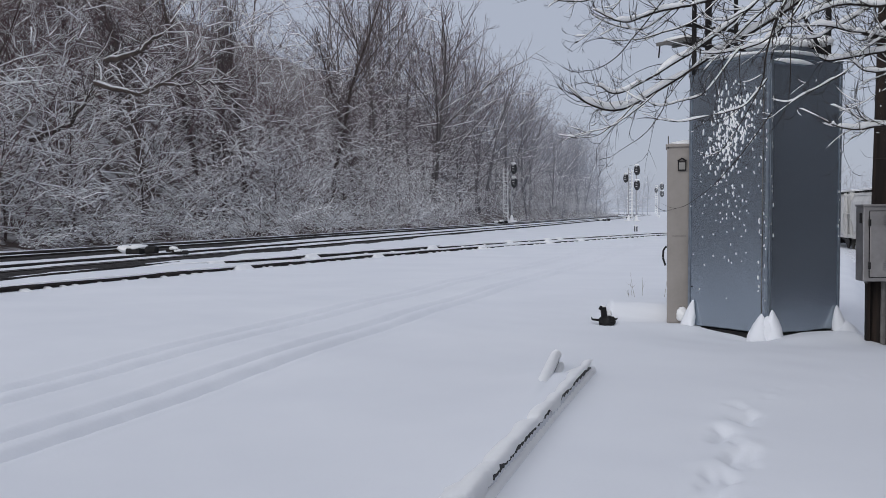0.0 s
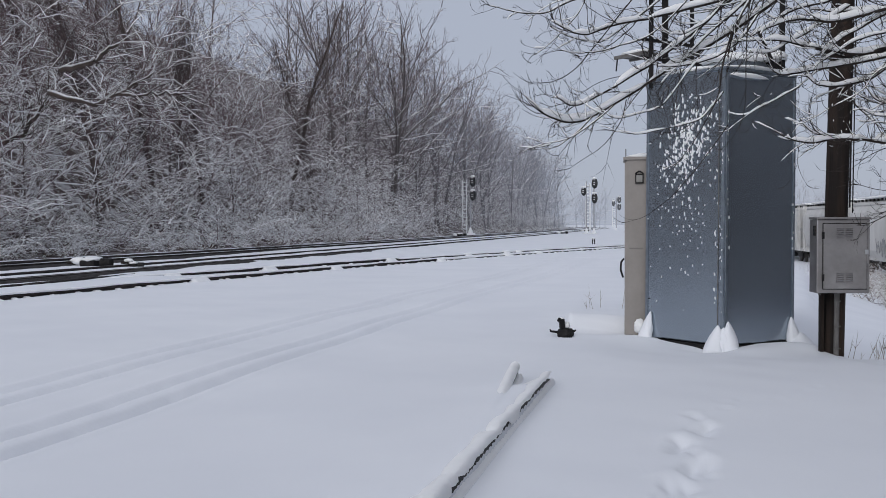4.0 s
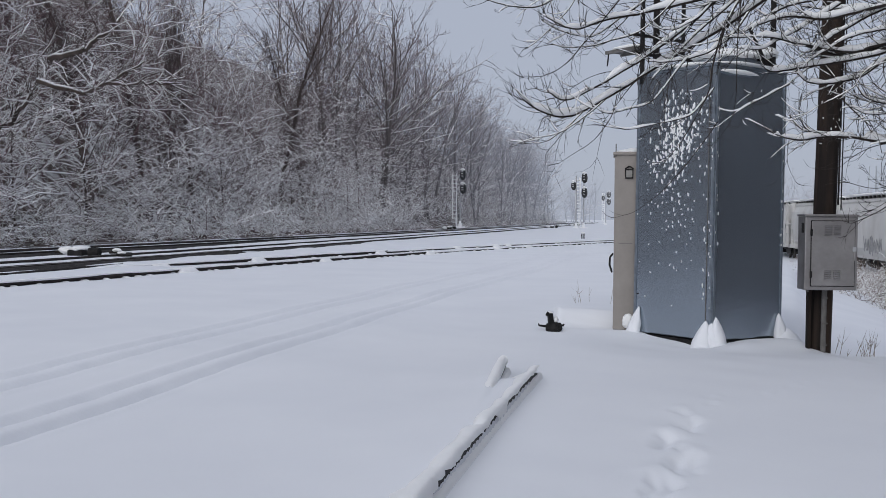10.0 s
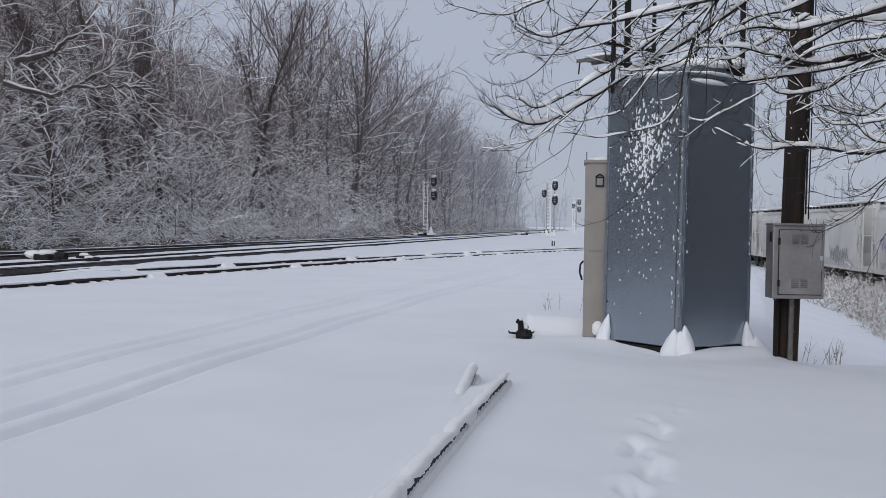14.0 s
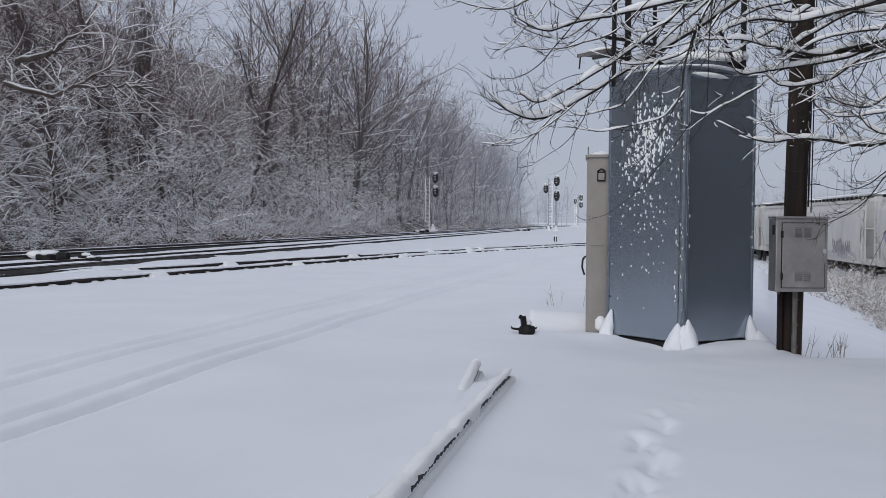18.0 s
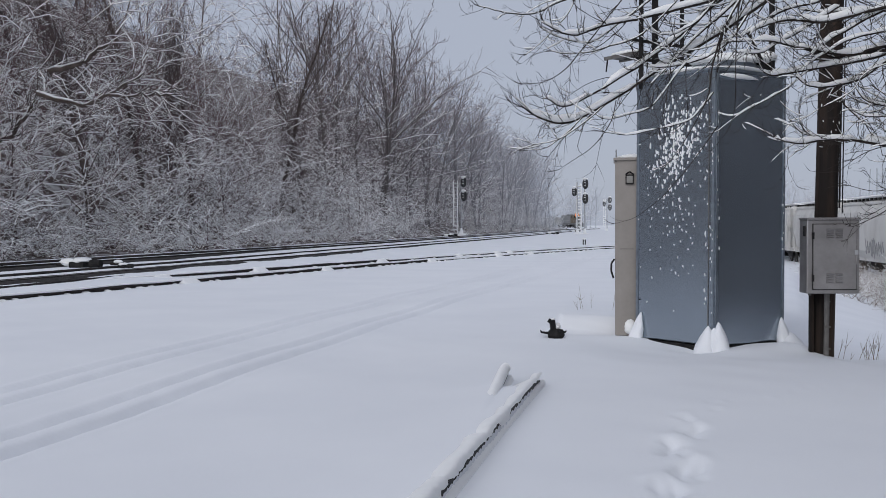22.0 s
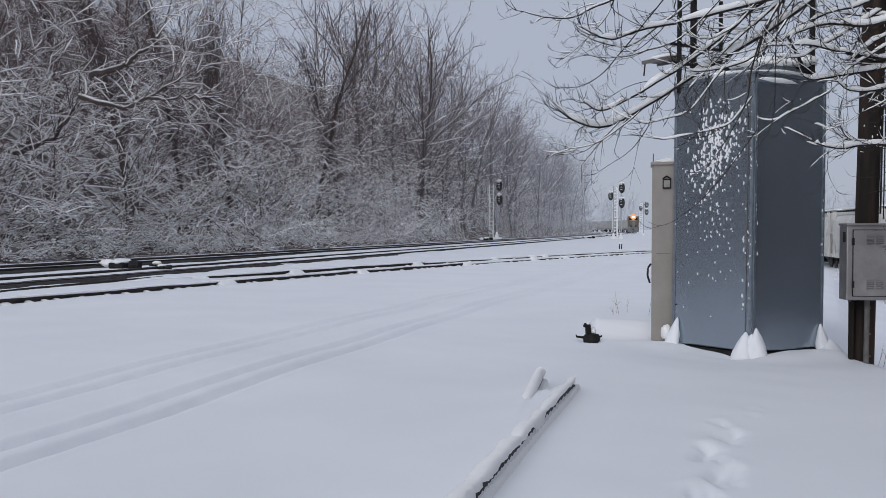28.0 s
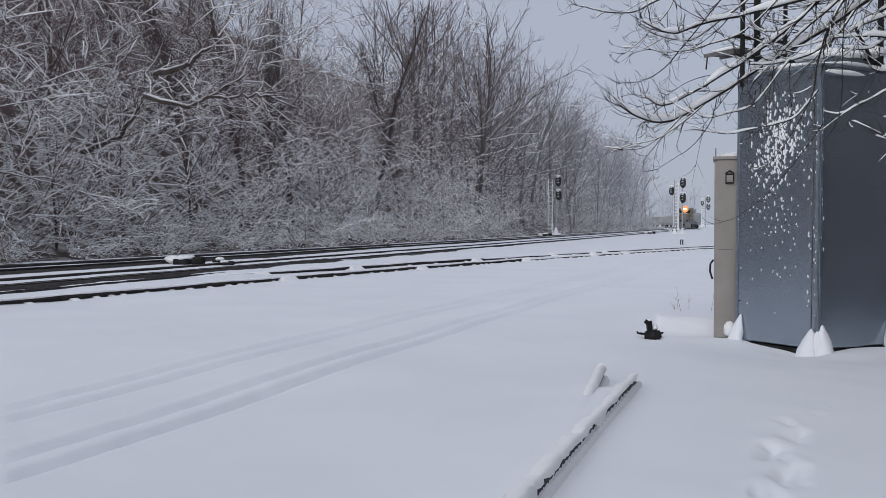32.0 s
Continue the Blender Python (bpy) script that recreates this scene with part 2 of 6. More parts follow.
def add_rod(bm, a, b, r, r2=None, sides=8):
    a, b = Vector(a), Vector(b)
    d = b - a
    m = Matrix.Translation((a + b) / 2) @ d.to_track_quat("Z", "Y").to_matrix().to_4x4()
    bmesh.ops.create_cone(bm, cap_ends=True, segments=sides, radius1=r, radius2=r if r2 is None else r2, depth=d.length, matrix=m)
    return bm


def rod(a, b, r, r2=None, sides=8):
    return add_rod(bmesh.new(), a, b, r, r2, sides)


def add_blob(bm, at, size, rough=0.15, sub=3, seed=0, flat=None):
    """A rounded, uneven lump of snow; flat: nothing below this height."""
    vs = bmesh.ops.create_icosphere(bm, subdivisions=sub, radius=1)["verts"]
    for v in vs:
        k = 1 + rough * noise.noise(v.co * 1.7 + Vector((seed * 3.1, seed, 0))) + rough * 0.5 * noise.noise(v.co * 4.1 + Vector((seed, 0, seed)))
        v.co = Vector((v.co.x * size[0] * k, v.co.y * size[1] * k, v.co.z * size[2] * k)) + Vector(at)
        if flat is not None:
            v.co.z = max(v.co.z, flat)
    return bm


def extrude_profile(profile, length, along="y"):
    """A prism: profile points (u, z) carried along an axis from 0 to length."""
    bm = bmesh.new()
    ends = []
    for s in (0, length):
        ends.append([bm.verts.new((u, s, z) if along == "y" else (s, u, z)) for u, z in profile])
    n = len(profile)
    for i in range(n):
        bm.faces.new((ends[0][i], ends[0][(i + 1) % n], ends[1][(i + 1) % n], ends[1][i]))
    bm.faces.new(ends[0][::-1])
    bm.faces.new(ends[1])
    bmesh.ops.recalc_face_normals(bm, faces=bm.faces)
    return bm


class Sticks:
    """Many thin tapered sticks in plain lists."""

    def __init__(self):
        self.v, self.f = [], []

    def stick(self, pts, radii, sides=3):
        base = len(self.v)
        n = len(pts)
        for i, p in enumerate(pts):
            d = (pts[min(i + 1, n - 1)] - pts[max(i - 1, 0)])
            if d.length < 1e-9:
                d = Vector((0, 0, 1))
            d.normalize()
            side = d.cross(Vector((0.31, 0.17, 0.93)))
            if side.length < 1e-4:
                side = d.cross(Vector((1, 0, 0)))
            side.normalize()
            up = side.cross(d)
            last = i == n - 1
            for k in range(1 if last else sides):
                a = 2 * math.pi * k / sides
                r = 0 if last else radii[i]
                self.v.append(tuple(p + side * (r * math.cos(a)) + up * (r * math.sin(a))))
        for i in range(n - 1):
            a0, b0 = base + i * sides, base + (i + 1) * sides
            for k in range(sides):
                k2 = (k + 1) % sides
                if i == n - 2:
                    self.f.append((a0 + k, a0 + k2, b0))
                else:
                    self.f.append((a0 + k, a0 + k2, b0 + k2, b0 + k))

    def mesh(self, name, mat, smooth=False):
        me = bpy.data.meshes.new(name)
        me.from_pydata(self.v, [], self.f)
        if smooth:
            me.polygons.foreach_set("use_smooth", [True] * len(me.polygons))
        me.materials.append(mat)
        return me


# ---- plan: the lie of the tracks and of the ground ----
HEADS = ((-200, 11.5), (70, 11.5), (100, 11.0), (200, 10.6), (230, 11.9), (262, 10.4), (292, 8.0), (318, 3.5), (331, 0.0), (350, -4.5), (364, -8.0), (430, -24.0), (530, -45.0), (630, -58.0), (900, -70.0))
MAIN_STEP = 2.0
main_s = np.arange(-80, 900, MAIN_STEP)
main_h = np.radians(np.interp(main_s, [h[0] for h in HEADS], [h[1] for h in HEADS]))
MAIN_P = -12.5
_dx, _dy = np.cumsum(np.sin(main_h)) * MAIN_STEP, np.cumsum(np.cos(main_h)) * MAIN_STEP
_i0 = int(80 / MAIN_STEP)
_h0 = radians(11.5)
main_x = _dx - _dx[_i0] + MAIN_P * math.cos(_h0)
main_y = _dy - _dy[_i0] - MAIN_P * math.sin(_h0)
TRACK_GAP = 4.0
RAIL_Z = 0.175


def main_at(s, q=0.0):
    """Point of the main line at arc length s, q metres to its left, and its heading (clockwise from y)."""
    h = float(np.interp(s, main_s, main_h))
    return (float(np.interp(s, main_s, main_x)) - q * math.cos(h), float(np.interp(s, main_s, main_y)) + q * math.sin(h), h)


SIDE_H = radians(19.8)
SIDE_BEND = 0.0046


def siding_at(s, q=0.0):
    """The siding: it curves away from the main line at an even rate, then eases to run beside it."""
    x, y, h, done = -7.12, 18.0, SIDE_H, 0.0
    step = 1.0 if s > 0 else -1.0
    while abs(s - done) > 1e-9:
        d = step * min(1.0, abs(s - done))
        turn = SIDE_BEND if done < 38 else 0.0 if done < 50 else -0.006 if h > radians(10) else 0.0
        x, y = x + d * math.sin(h + turn * d / 2), y + d * math.cos(h + turn * d / 2)
        h, done = h + turn * d, done + d
    return (x - q * math.cos(h), y + q * math.sin(h), h)


def main_offset(x, y):
    """Distance to the left of the main line, for arrays."""
    k = slice(0, None, 8)
    px, py, ph = main_x[k], main_y[k], main_h[k]
    best = np.full(x.shape, 1e9)
    q = np.zeros(x.shape)
    for i in range(len(px)):
        dx, dy = x - px[i], y - py[i]
        d = dx * dx + dy * dy
        near = d < best
        best[near] = d[near]
        q[near] = (-dx * math.cos(ph[i]) + dy * math.sin(ph[i]))[near]
    return q


def wave(x, y, n, low, high, seed):
    """Smooth uneven relief: a sum of n plane waves of the given wavelengths, about +-1."""
    r = np.random.RandomState(seed)
    out = np.zeros(np.shape(x))
    for _ in range(n):
        a, k, ph = r.uniform(0, 2 * math.pi), 2 * math.pi / r.uniform(low, high), r.uniform(0, 2 * math.pi)
        out = out + np.sin(k * (x * math.cos(a) + y * math.sin(a)) + ph)
    return out / math.sqrt(n)


RUT_H = radians(12.6)
STEPS = ((1.44, 6.11, 0.8), (1.41, 5.74, 1.15), (1.17, 5.30, 1.1), (1.21, 5.12, 0.6), (1.15, 4.78, 1.2), (0.95, 4.38, 1.15), (0.86, 4.02, 1.2), (0.92, 3.66, 1.1))
HOPS = ((1.70, 6.44, 0.55), (1.76, 6.69, 0.5), (1.89, 6.74, 0.4), (2.11, 6.82, 0.5), (2.28, 6.87, 0.35), (2.45, 7.09, 0.5), (2.56, 7.19, 0.4), (2.70, 7.22, 0.4), (2.88, 7.29, 0.5), (3.36, 8.03, 0.55), (3.62, 8.35, 0.5))
CABINET = (2.545, 9.63)
CAB_TURN = 34.5


def ground_z(x, y):
    x, y = np.asarray(x, float), np.asarray(y, float)
    z = 0.008 * wave(x, y, 7, 2.5, 7, 3) + 0.003 * wave(x, y, 9, 0.5, 1.4, 4)
    far = smoothstep(30, 90, np.hypot(x, y))
    z = z * (1 - 0.4 * far)
    q = main_offset(x, y)
    # low railway bed, then the wooded bank
    z = z + 0.125 * smoothstep(-2.5, -1.2, q) * (1 - smoothstep(6.4, 8.5, q))
    bank = np.clip(q - 9.5, 0, 55)
    z = z + bank * 0.56 * smoothstep(0, 8, bank) + 0.25 * smoothstep(9, 12, q) * wave(x, y, 6, 3, 9, 8)
    # ground falls away to the yard on the other side
    u = x - 0.22 * y - 1.35
    z = z - 1.80 * smoothstep(0.0, 8.5, u) * smoothstep(9.3, 12.5, y) * (1 - smoothstep(150, 320, y))
    z = z - 0.34 * smoothstep(0.12, 0.65, x - 0.335 * y) * smoothstep(9.3, 10.7, y) * (1 - smoothstep(20, 40, y))
    # wheel ruts
    p = x * math.cos(RUT_H) - y * math.sin(RUT_H)
    run = smoothstep(1.0, 3.0, y) * (1 - smoothstep(38, 55, y))
    drift = 0.0026 * np.clip(y - 9.5, 0, 14) ** 2
    for centre, wide, deep in ((-4.62, 0.048, 0.050), (-4.32, 0.044, 0.056), (-3.60, 0.048, 0.054), (-3.31, 0.046, 0.062)):
        d = np.abs(p - centre - drift - 0.010 * np.sin(y * 0.9 + centre) - 0.004 * np.sin(y * 5.3) - 0.003 * np.sin(y * 17 + centre * 5))
        z = z - run * deep * np.exp(-(d / wide) ** 2) + run * 0.010 * np.exp(-((d - wide * 2.2) / 0.05) ** 2)
    # footprints
    for i, (fx, fy, size) in enumerate(STEPS + HOPS):
        walked = i < len(STEPS)
        a = 0.22 if walked else 0.9
        dx, dy = x - fx, y - fy
        lx, ly = dx * math.cos(a) - dy * math.sin(a), dx * math.sin(a) + dy * math.cos(a)
        lx = lx + 0.018 * np.sin(ly * 15 + i * 2.1) + 0.008 * np.sin(ly * 37 + i)
        wide, long = (0.066 * size, 0.18 * size) if walked else (0.06 * size, 0.11 * size)
        d = np.hypot(lx / wide, ly / long)
        rim = np.hypot((lx + 0.05 * math.sin(i * 2.7)) / (wide * 1.1), (ly - long * 1.35) / (long * 0.6))
        z = z - (0.030 if walked else 0.016) * size * (1 - smoothstep(0.1, 1.45, d)) * (1 + 0.3 * np.sin(lx * 60 + i)) + 0.012 * size * np.exp(-rim ** 2)
    # snow banked round the cabinet and the pole
    near = smoothstep(8.2, 9.2, y) * (1 - smoothstep(11.0, 13.0, y)) * smoothstep(1.2, 1.9, x)
    z = z - 0.035 * near - 0.075 * smoothstep(3.3, 3.75, x) * smoothstep(7.5, 9.0, y) * (1 - smoothstep(11.0, 13.0, y))
    z = z - 0.055 * np.exp(-((x - 2.42) ** 2 + (y - 9.62) ** 2) / 0.045)
    z = z + 0.055 * np.exp(-((x - 3.25) ** 2 / 0.16 + (y - 9.70) ** 2 / 0.10)) + 0.03 * np.exp(-((x - 2.75) ** 2 / 0.10 + (y - 9.45) ** 2 / 0.04))
    z = z + 0.05 * np.exp(-((x - 1.8) ** 2 + (y - 10.4) ** 2) / 0.12)
    # low drift over the pipe beside the switch
    dx = np.clip(x, 1.27, 1.95) - x
    z = z + np.exp(-(dx / 0.05) ** 2) * (0.185 * smoothstep(10.95, 11.15, y) * (1 - smoothstep(11.35, 11.9, y)) + 0.035 * np.exp(-((y - 10.98) / 0.05) ** 2))
    # hollow round the switch stand
    z = z - 0.075 * np.exp(-(((x - 1.17) / 0.10) ** 2 + ((y - 10.66) / 0.16) ** 2))
    # drift along the old rail
    for ax, ay, bx, by, high, wide in ((-0.222, 3.3, 0.690, 7.41, 0.080, 0.42), (0.255, 6.25, 0.449, 7.56, 0.018, 0.20)):
        ln = math.hypot(bx - ax, by - ay)
        tt = ((x - ax) * (bx - ax) + (y - ay) * (by - ay)) / ln ** 2
        side = ((x - ax) * (by - ay) - (y - ay) * (bx - ax)) / ln
        run = smoothstep(-0.45, 0.35, tt) * (1 - smoothstep(0.85, 1.0, tt))
        z = z + run * np.where(side < 0, high * np.exp(-(np.abs(side) / wide) ** 1.5), high * np.exp(-(side / 0.018) ** 2))
    return z


def ground_at(x, y):
    return float(ground_z(np.array([x]), np.array([y]))[0])


# ---- ground: one snow sheet to the horizon, finer near the standpoint ----
def build_ground():
    ang = np.concatenate([np.linspace(-180, -29, 30)[:-1], np.linspace(-29, 29, 320), np.linspace(29, 180, 30)[1:]])
    rad = np.concatenate([[0.35, 0.9, 1.6, 2.3], 2.9 * (60 / 2.9) ** np.linspace(0, 1, 340), 60 * (2600 / 60) ** np.linspace(0, 1, 90)[1:]])
    a, r = np.meshgrid(np.radians(ang), rad)
    x, y = r * np.sin(a), r * np.cos(a)
    z = ground_z(x, y)
    flat = smoothstep(420, 800, r)
    z = z * (1 - flat) + flat * -0.6
    verts = np.stack([x, y, z], -1).reshape(-1, 3)
    na, nr = len(ang), len(rad)
    i = np.arange(nr - 1)[:, None] * na + np.arange(na - 1)[None, :]
    i = i.ravel()
    faces = np.stack([i, i + na, i + na + 1, i + 1], -1)
    centre = len(verts)
    verts = np.vstack([verts, [[0, 0, ground_at(0, 0)]]])
    fl = faces.tolist() + [[centre, k, k + 1] for k in range(na - 1)]
    fl = [f[::-1] for f in fl]
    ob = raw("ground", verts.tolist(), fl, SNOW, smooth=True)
    me = ob.data
    me.materials.append(LITTER)
    q = main_offset(x, y)
    wood = ((q > 9.0) & (q < 90) & (r < 500)).astype(int)
    mi = wood[:-1, :-1].ravel().tolist() + [0] * (na - 1)
    me.polygons.foreach_set("material_index", mi)
    me.update()
    tagged(ob, "fresh smooth snow over level ground with ruts and footprints", "snow ground", kind="structure")


build_ground()

# ---- unseen dark wall added on the yard side to shade snow and darken the cabinet ----
def wall_beside():
    w = thing("wall_beside", "unseen dark wall added for shade and the cabinet reflection", "wall", (0, 0, 0), 0, kind="structure")
    part("sheet", box((0.3, 16.0, 7.0), (6.9, 3.0, 3.4), bevel=0.02), WALL_DARK, w)


wall_beside()


# ---- railway tracks ----
RAIL_PROFILE = ((-0.07, 0), (0.07, 0), (0.07, 0.025), (0.014, 0.05), (0.014, 0.125), (0.037, 0.14), (0.037, 0.175), (-0.037, 0.175), (-0.037, 0.14), (-0.014, 0.125), (-0.014, 0.05), (-0.07, 0.025))


def sweep(points, profile):
    """A profile (side, height) carried along points (x, y, z, heading)."""
    verts, faces, n = [], [], len(profile)
    for x, y, z, h in points:
        for u, w in profile:
            verts.append((x + u * math.cos(h), y - u * math.sin(h), z + w))
    for i in range(len(points) - 1):
        for k in range(n):
            k2 = (k + 1) % n
            faces.append((i * n + k, i * n + k2, (i + 1) * n + k2, (i + 1) * n + k))
    faces.append(tuple(range(n))[::-1])
    faces.append(tuple((len(points) - 1) * n + k for k in range(n)))
    return verts, faces


def rail_run(name, at, s0, s1, q, z, mat, parent, profile=RAIL_PROFILE, step=4.0, label=""):
    pts, s = [], s0
    while s < s1 + 1e-6:
        x, y, h = at(s, q)
        pts.append((x, y, z, h))
        s += step if s1 - s > step else max(s1 - s, 1e-3) if s1 - s > 1e-3 else 1e9
    v, f = sweep(pts, profile)
    return raw(name, v, f, mat, parent, label)


def track(name, label, at, q, s0, s1, z):
    tr = thing(name, label, "railway track", kind="structure")
    for side in (-0.755, 0.755):
        rail_run("rail", at, s0, s1, q + side, z - 0.175, RAIL, tr)
        rail_run("rail_head", at, s0, s1, q + side, z, RAIL_TOP, tr, ((-0.03, 0), (0.03, 0), (0.03, 0.004), (-0.03, 0.004)))
    return tr


track_main = track("track_main", "dark rusty rails of the near main line, snow between", main_at, 0.0, -60, 880, RAIL_Z)
track_back = track("track_back", "dark rusty rails of the far main line, snow between", main_at, TRACK_GAP, -60, 880, RAIL_Z + 0.02)


def snowy_siding():
    tr = thing("track_siding", "siding rails nearly buried under smooth snow", "railway track", kind="structure")
    rnd = random.Random(5)
    cap = ((-0.09, -0.05), (0.045, 0), (0.050, 0.015), (0.032, 0.030), (0, 0.034), (-0.05, 0.026), (-0.10, 0.0))
    for q, bridges in ((0.775, ((4.1, 4.8), (8.1, 8.8), (15.1, 15.8), (21.3, 21.8), (24.9, 25.5), (26.2, 26.7))), (-0.775, ((2.9, 3.6), (8.9, 9.5), (15.6, 16.2), (21.4, 21.9), (24.6, 25.2)))):
        rail_run("rail", siding_at, -30, 16, q, -0.096, RAIL, tr, step=2.0)
        rail_run("rail", siding_at, 16, 110, q, -0.134, RAIL, tr, step=2.0)
        pts = []
        s = -30.0
        while s < 110:
            x, y, h = siding_at(s, q + 0.012 * math.sin(s * 1.7))
            pts.append((x, y, (0.072 if s < 16 else 0.034) + 0.005 * math.sin(s * 2.3 + q), h))
            s += 0.7
        v, f = sweep(pts, cap)
        raw("snow_cap", v, f, SNOW_CAP, tr, "snow lying along the rail", smooth=True)
        # low drifts that bridge the rail, and small ones that scallop the foot of the near rail
        verts, faces = [], []
        runs = [(a, b, True) for a, b in bridges]
        s = -6.0
        while s < 34:
            ln = rnd.uniform(0.10, 0.26)
            runs.append((s, s + ln, False))
            s += ln + (rnd.uniform(0.1, 0.7) if q < 0 else rnd.uniform(1.0, 4.0))
        for s0, s1, full in runs:
            n = 10 if full else 4
            base, m = len(verts), 6
            for i in range(n + 1):
                e = min(1.0, 2.6 * math.sin(math.pi * i / n))
                top = (0.132 if full else 0.055) * e - 0.03
                x0, y0, h = siding_at(s0 + (s1 - s0) * i / n, q)
                for u, w in ((0.24, -0.05), (0.12, top * 0.55 - 0.01), (0.055, top * 0.95), (0.0, top), (-0.06, top * 0.9), (-0.16, -0.05)):
                    u *= 0.7 + 0.3 * e
                    verts.append((x0 + u * math.cos(h), y0 - u * math.sin(h), w))
            for i in range(n):
                for k in range(m - 1):
                    a = base + i * m + k
                    faces.append((a, a + m, a + m + 1, a + 1))
        raw("drift", verts, faces, SNOW_CAP, tr, "low snow drifts over the rail", smooth=True)


snowy_siding()


def ballast_shoulder(s0, s1, inner, outer, z, jag, seed, parent, fade=5.0):
    """Dark stones laid bare beside a rail; the snow's edge wanders, and thins out at the far end."""
    verts, faces = [], []
    n = int((s1 - s0) / 0.3)
    for i in range(n + 1):
        s = s0 + (s1 - s0) * i / n
        end = min(1.0, (s1 - s) / fade)
        w = noise.noise(Vector((s * 0.8, seed * 7.7, 0))) + 0.6 * noise.noise(Vector((s * 3.1, seed * 3.3, 4)))
        o = inner + (outer - inner) * max(0.04, end * (1 + jag * w))
        for u in (0.0, 0.34, 0.67, 1.0):
            q = inner + (o - inner) * u
            x, y, h = main_at(s, q)
            lump = 0.012 * noise.noise(Vector((x * 5, y * 5, seed)))
            verts.append((x, y, z + lump - (0.06 if u == 1.0 else 0.0)))
    for i in range(n):
        for k in range(3):
            a = i * 4 + k
            faces.append((a, a + 1, a + 5, a + 4))
    raw("ballast", verts, faces, BALLAST, parent, "bare wet stones")


ballast_shoulder(-6, 28, -0.30, -1.28, 0.160, 0.10, 1, track_main, 0.6)
ballast_shoulder(-6, 20, -1.40, -1.54, 0.134, 0.25, 6, track_main, 3.0)
ballast_shoulder(28, 46, -0.42, -1.45, 0.150, 0.25, 2, track_main, 8.0)
ballast_shoulder(46, 190, -0.80, -1.15, 0.135, 0.5, 3, track_main)
ballast_shoulder(-6, 60, 1.15, 0.80, 0.150, 0.35, 5, track_main, 12.0)
ballast_shoulder(-6, 44, TRACK_GAP - 0.74, TRACK_GAP - 1.85, 0.150, 0.16, 4, track_back, 14.0)
ballast_shoulder(44, 190, TRACK_GAP - 0.80, TRACK_GAP - 1.1, 0.135, 0.4, 7, track_back)
ballast_shoulder(-6, 60, TRACK_GAP + 0.9, TRACK_GAP + 2.2, 0.150, 0.3, 8, track_back, 10.0)


# ---- trees ----
def bend(p, d, length, n, rise, wobble, rnd):
    pts, d = [p.copy()], d.normalized()
    step = length / n
    for _ in range(n):
        d = (d + Vector((rnd.gauss(0, wobble), rnd.gauss(0, wobble), rise + rnd.gauss(0, wobble)))).normalized()
        p = p + d * step
        pts.append(p.copy())
    return pts


def taper(r, n, tip=0.25):
    return [r * (1 - (1 - tip) * i / n) for i in range(n + 1)]


def lay_snow(snow, pts, radii, thick, rnd, share=1.0):
    d = pts[-1] - pts[0]
    if d.length < 1e-4 or abs(d.z) / d.length > 0.86 or rnd.random() > share:
        return
    up = [p + Vector((0, 0, r * 0.55 + thick * 0.45)) for p, r in zip(pts, radii)]
    snow.stick(up, [r * 0.75 + thick * 0.6 for r in radii])


def arc(p, d, length, n, droop, rnd, curl=0.5, wobble=0.07):
    """A smooth curve with one turning sense and a little wobble; droop pulls it down (or up, if negative)."""
    d = d.normalized()
    side = d.cross(Vector((rnd.gauss(0, 1), rnd.gauss(0, 1), rnd.gauss(0, 1))))
    side = side.normalized() * (curl * rnd.uniform(-1, 1) / n) if side.length > 1e-5 else Vector((0, 0, 0))
    pts, step = [p.copy()], length / n
    for _ in range(n):
        d = (d + side + Vector((rnd.gauss(0, wobble), rnd.gauss(0, wobble), rnd.gauss(0, wobble) - droop / n))).normalized()
        p = p + d * step
        pts.append(p.copy())
    return pts


def along(pts, u):
    k = min(len(pts) - 2, int(u * (len(pts) - 1)))
    return pts[k].lerp(pts[k + 1], u * (len(pts) - 1) - k), (pts[k + 1] - pts[k]).normalized()


def offshoot(d, angle, rnd, lift=0.0):
    """A direction turned away from d by about the angle, to a random side."""
    side = d.cross(Vector((rnd.gauss(0, 1), rnd.gauss(0, 1), rnd.gauss(0, 0.7))))
    side = side.normalized() if side.length > 1e-5 else Vector((1, 0, 0))
    return d * math.cos(angle) + side * math.sin(angle) + Vector((0, 0, lift))


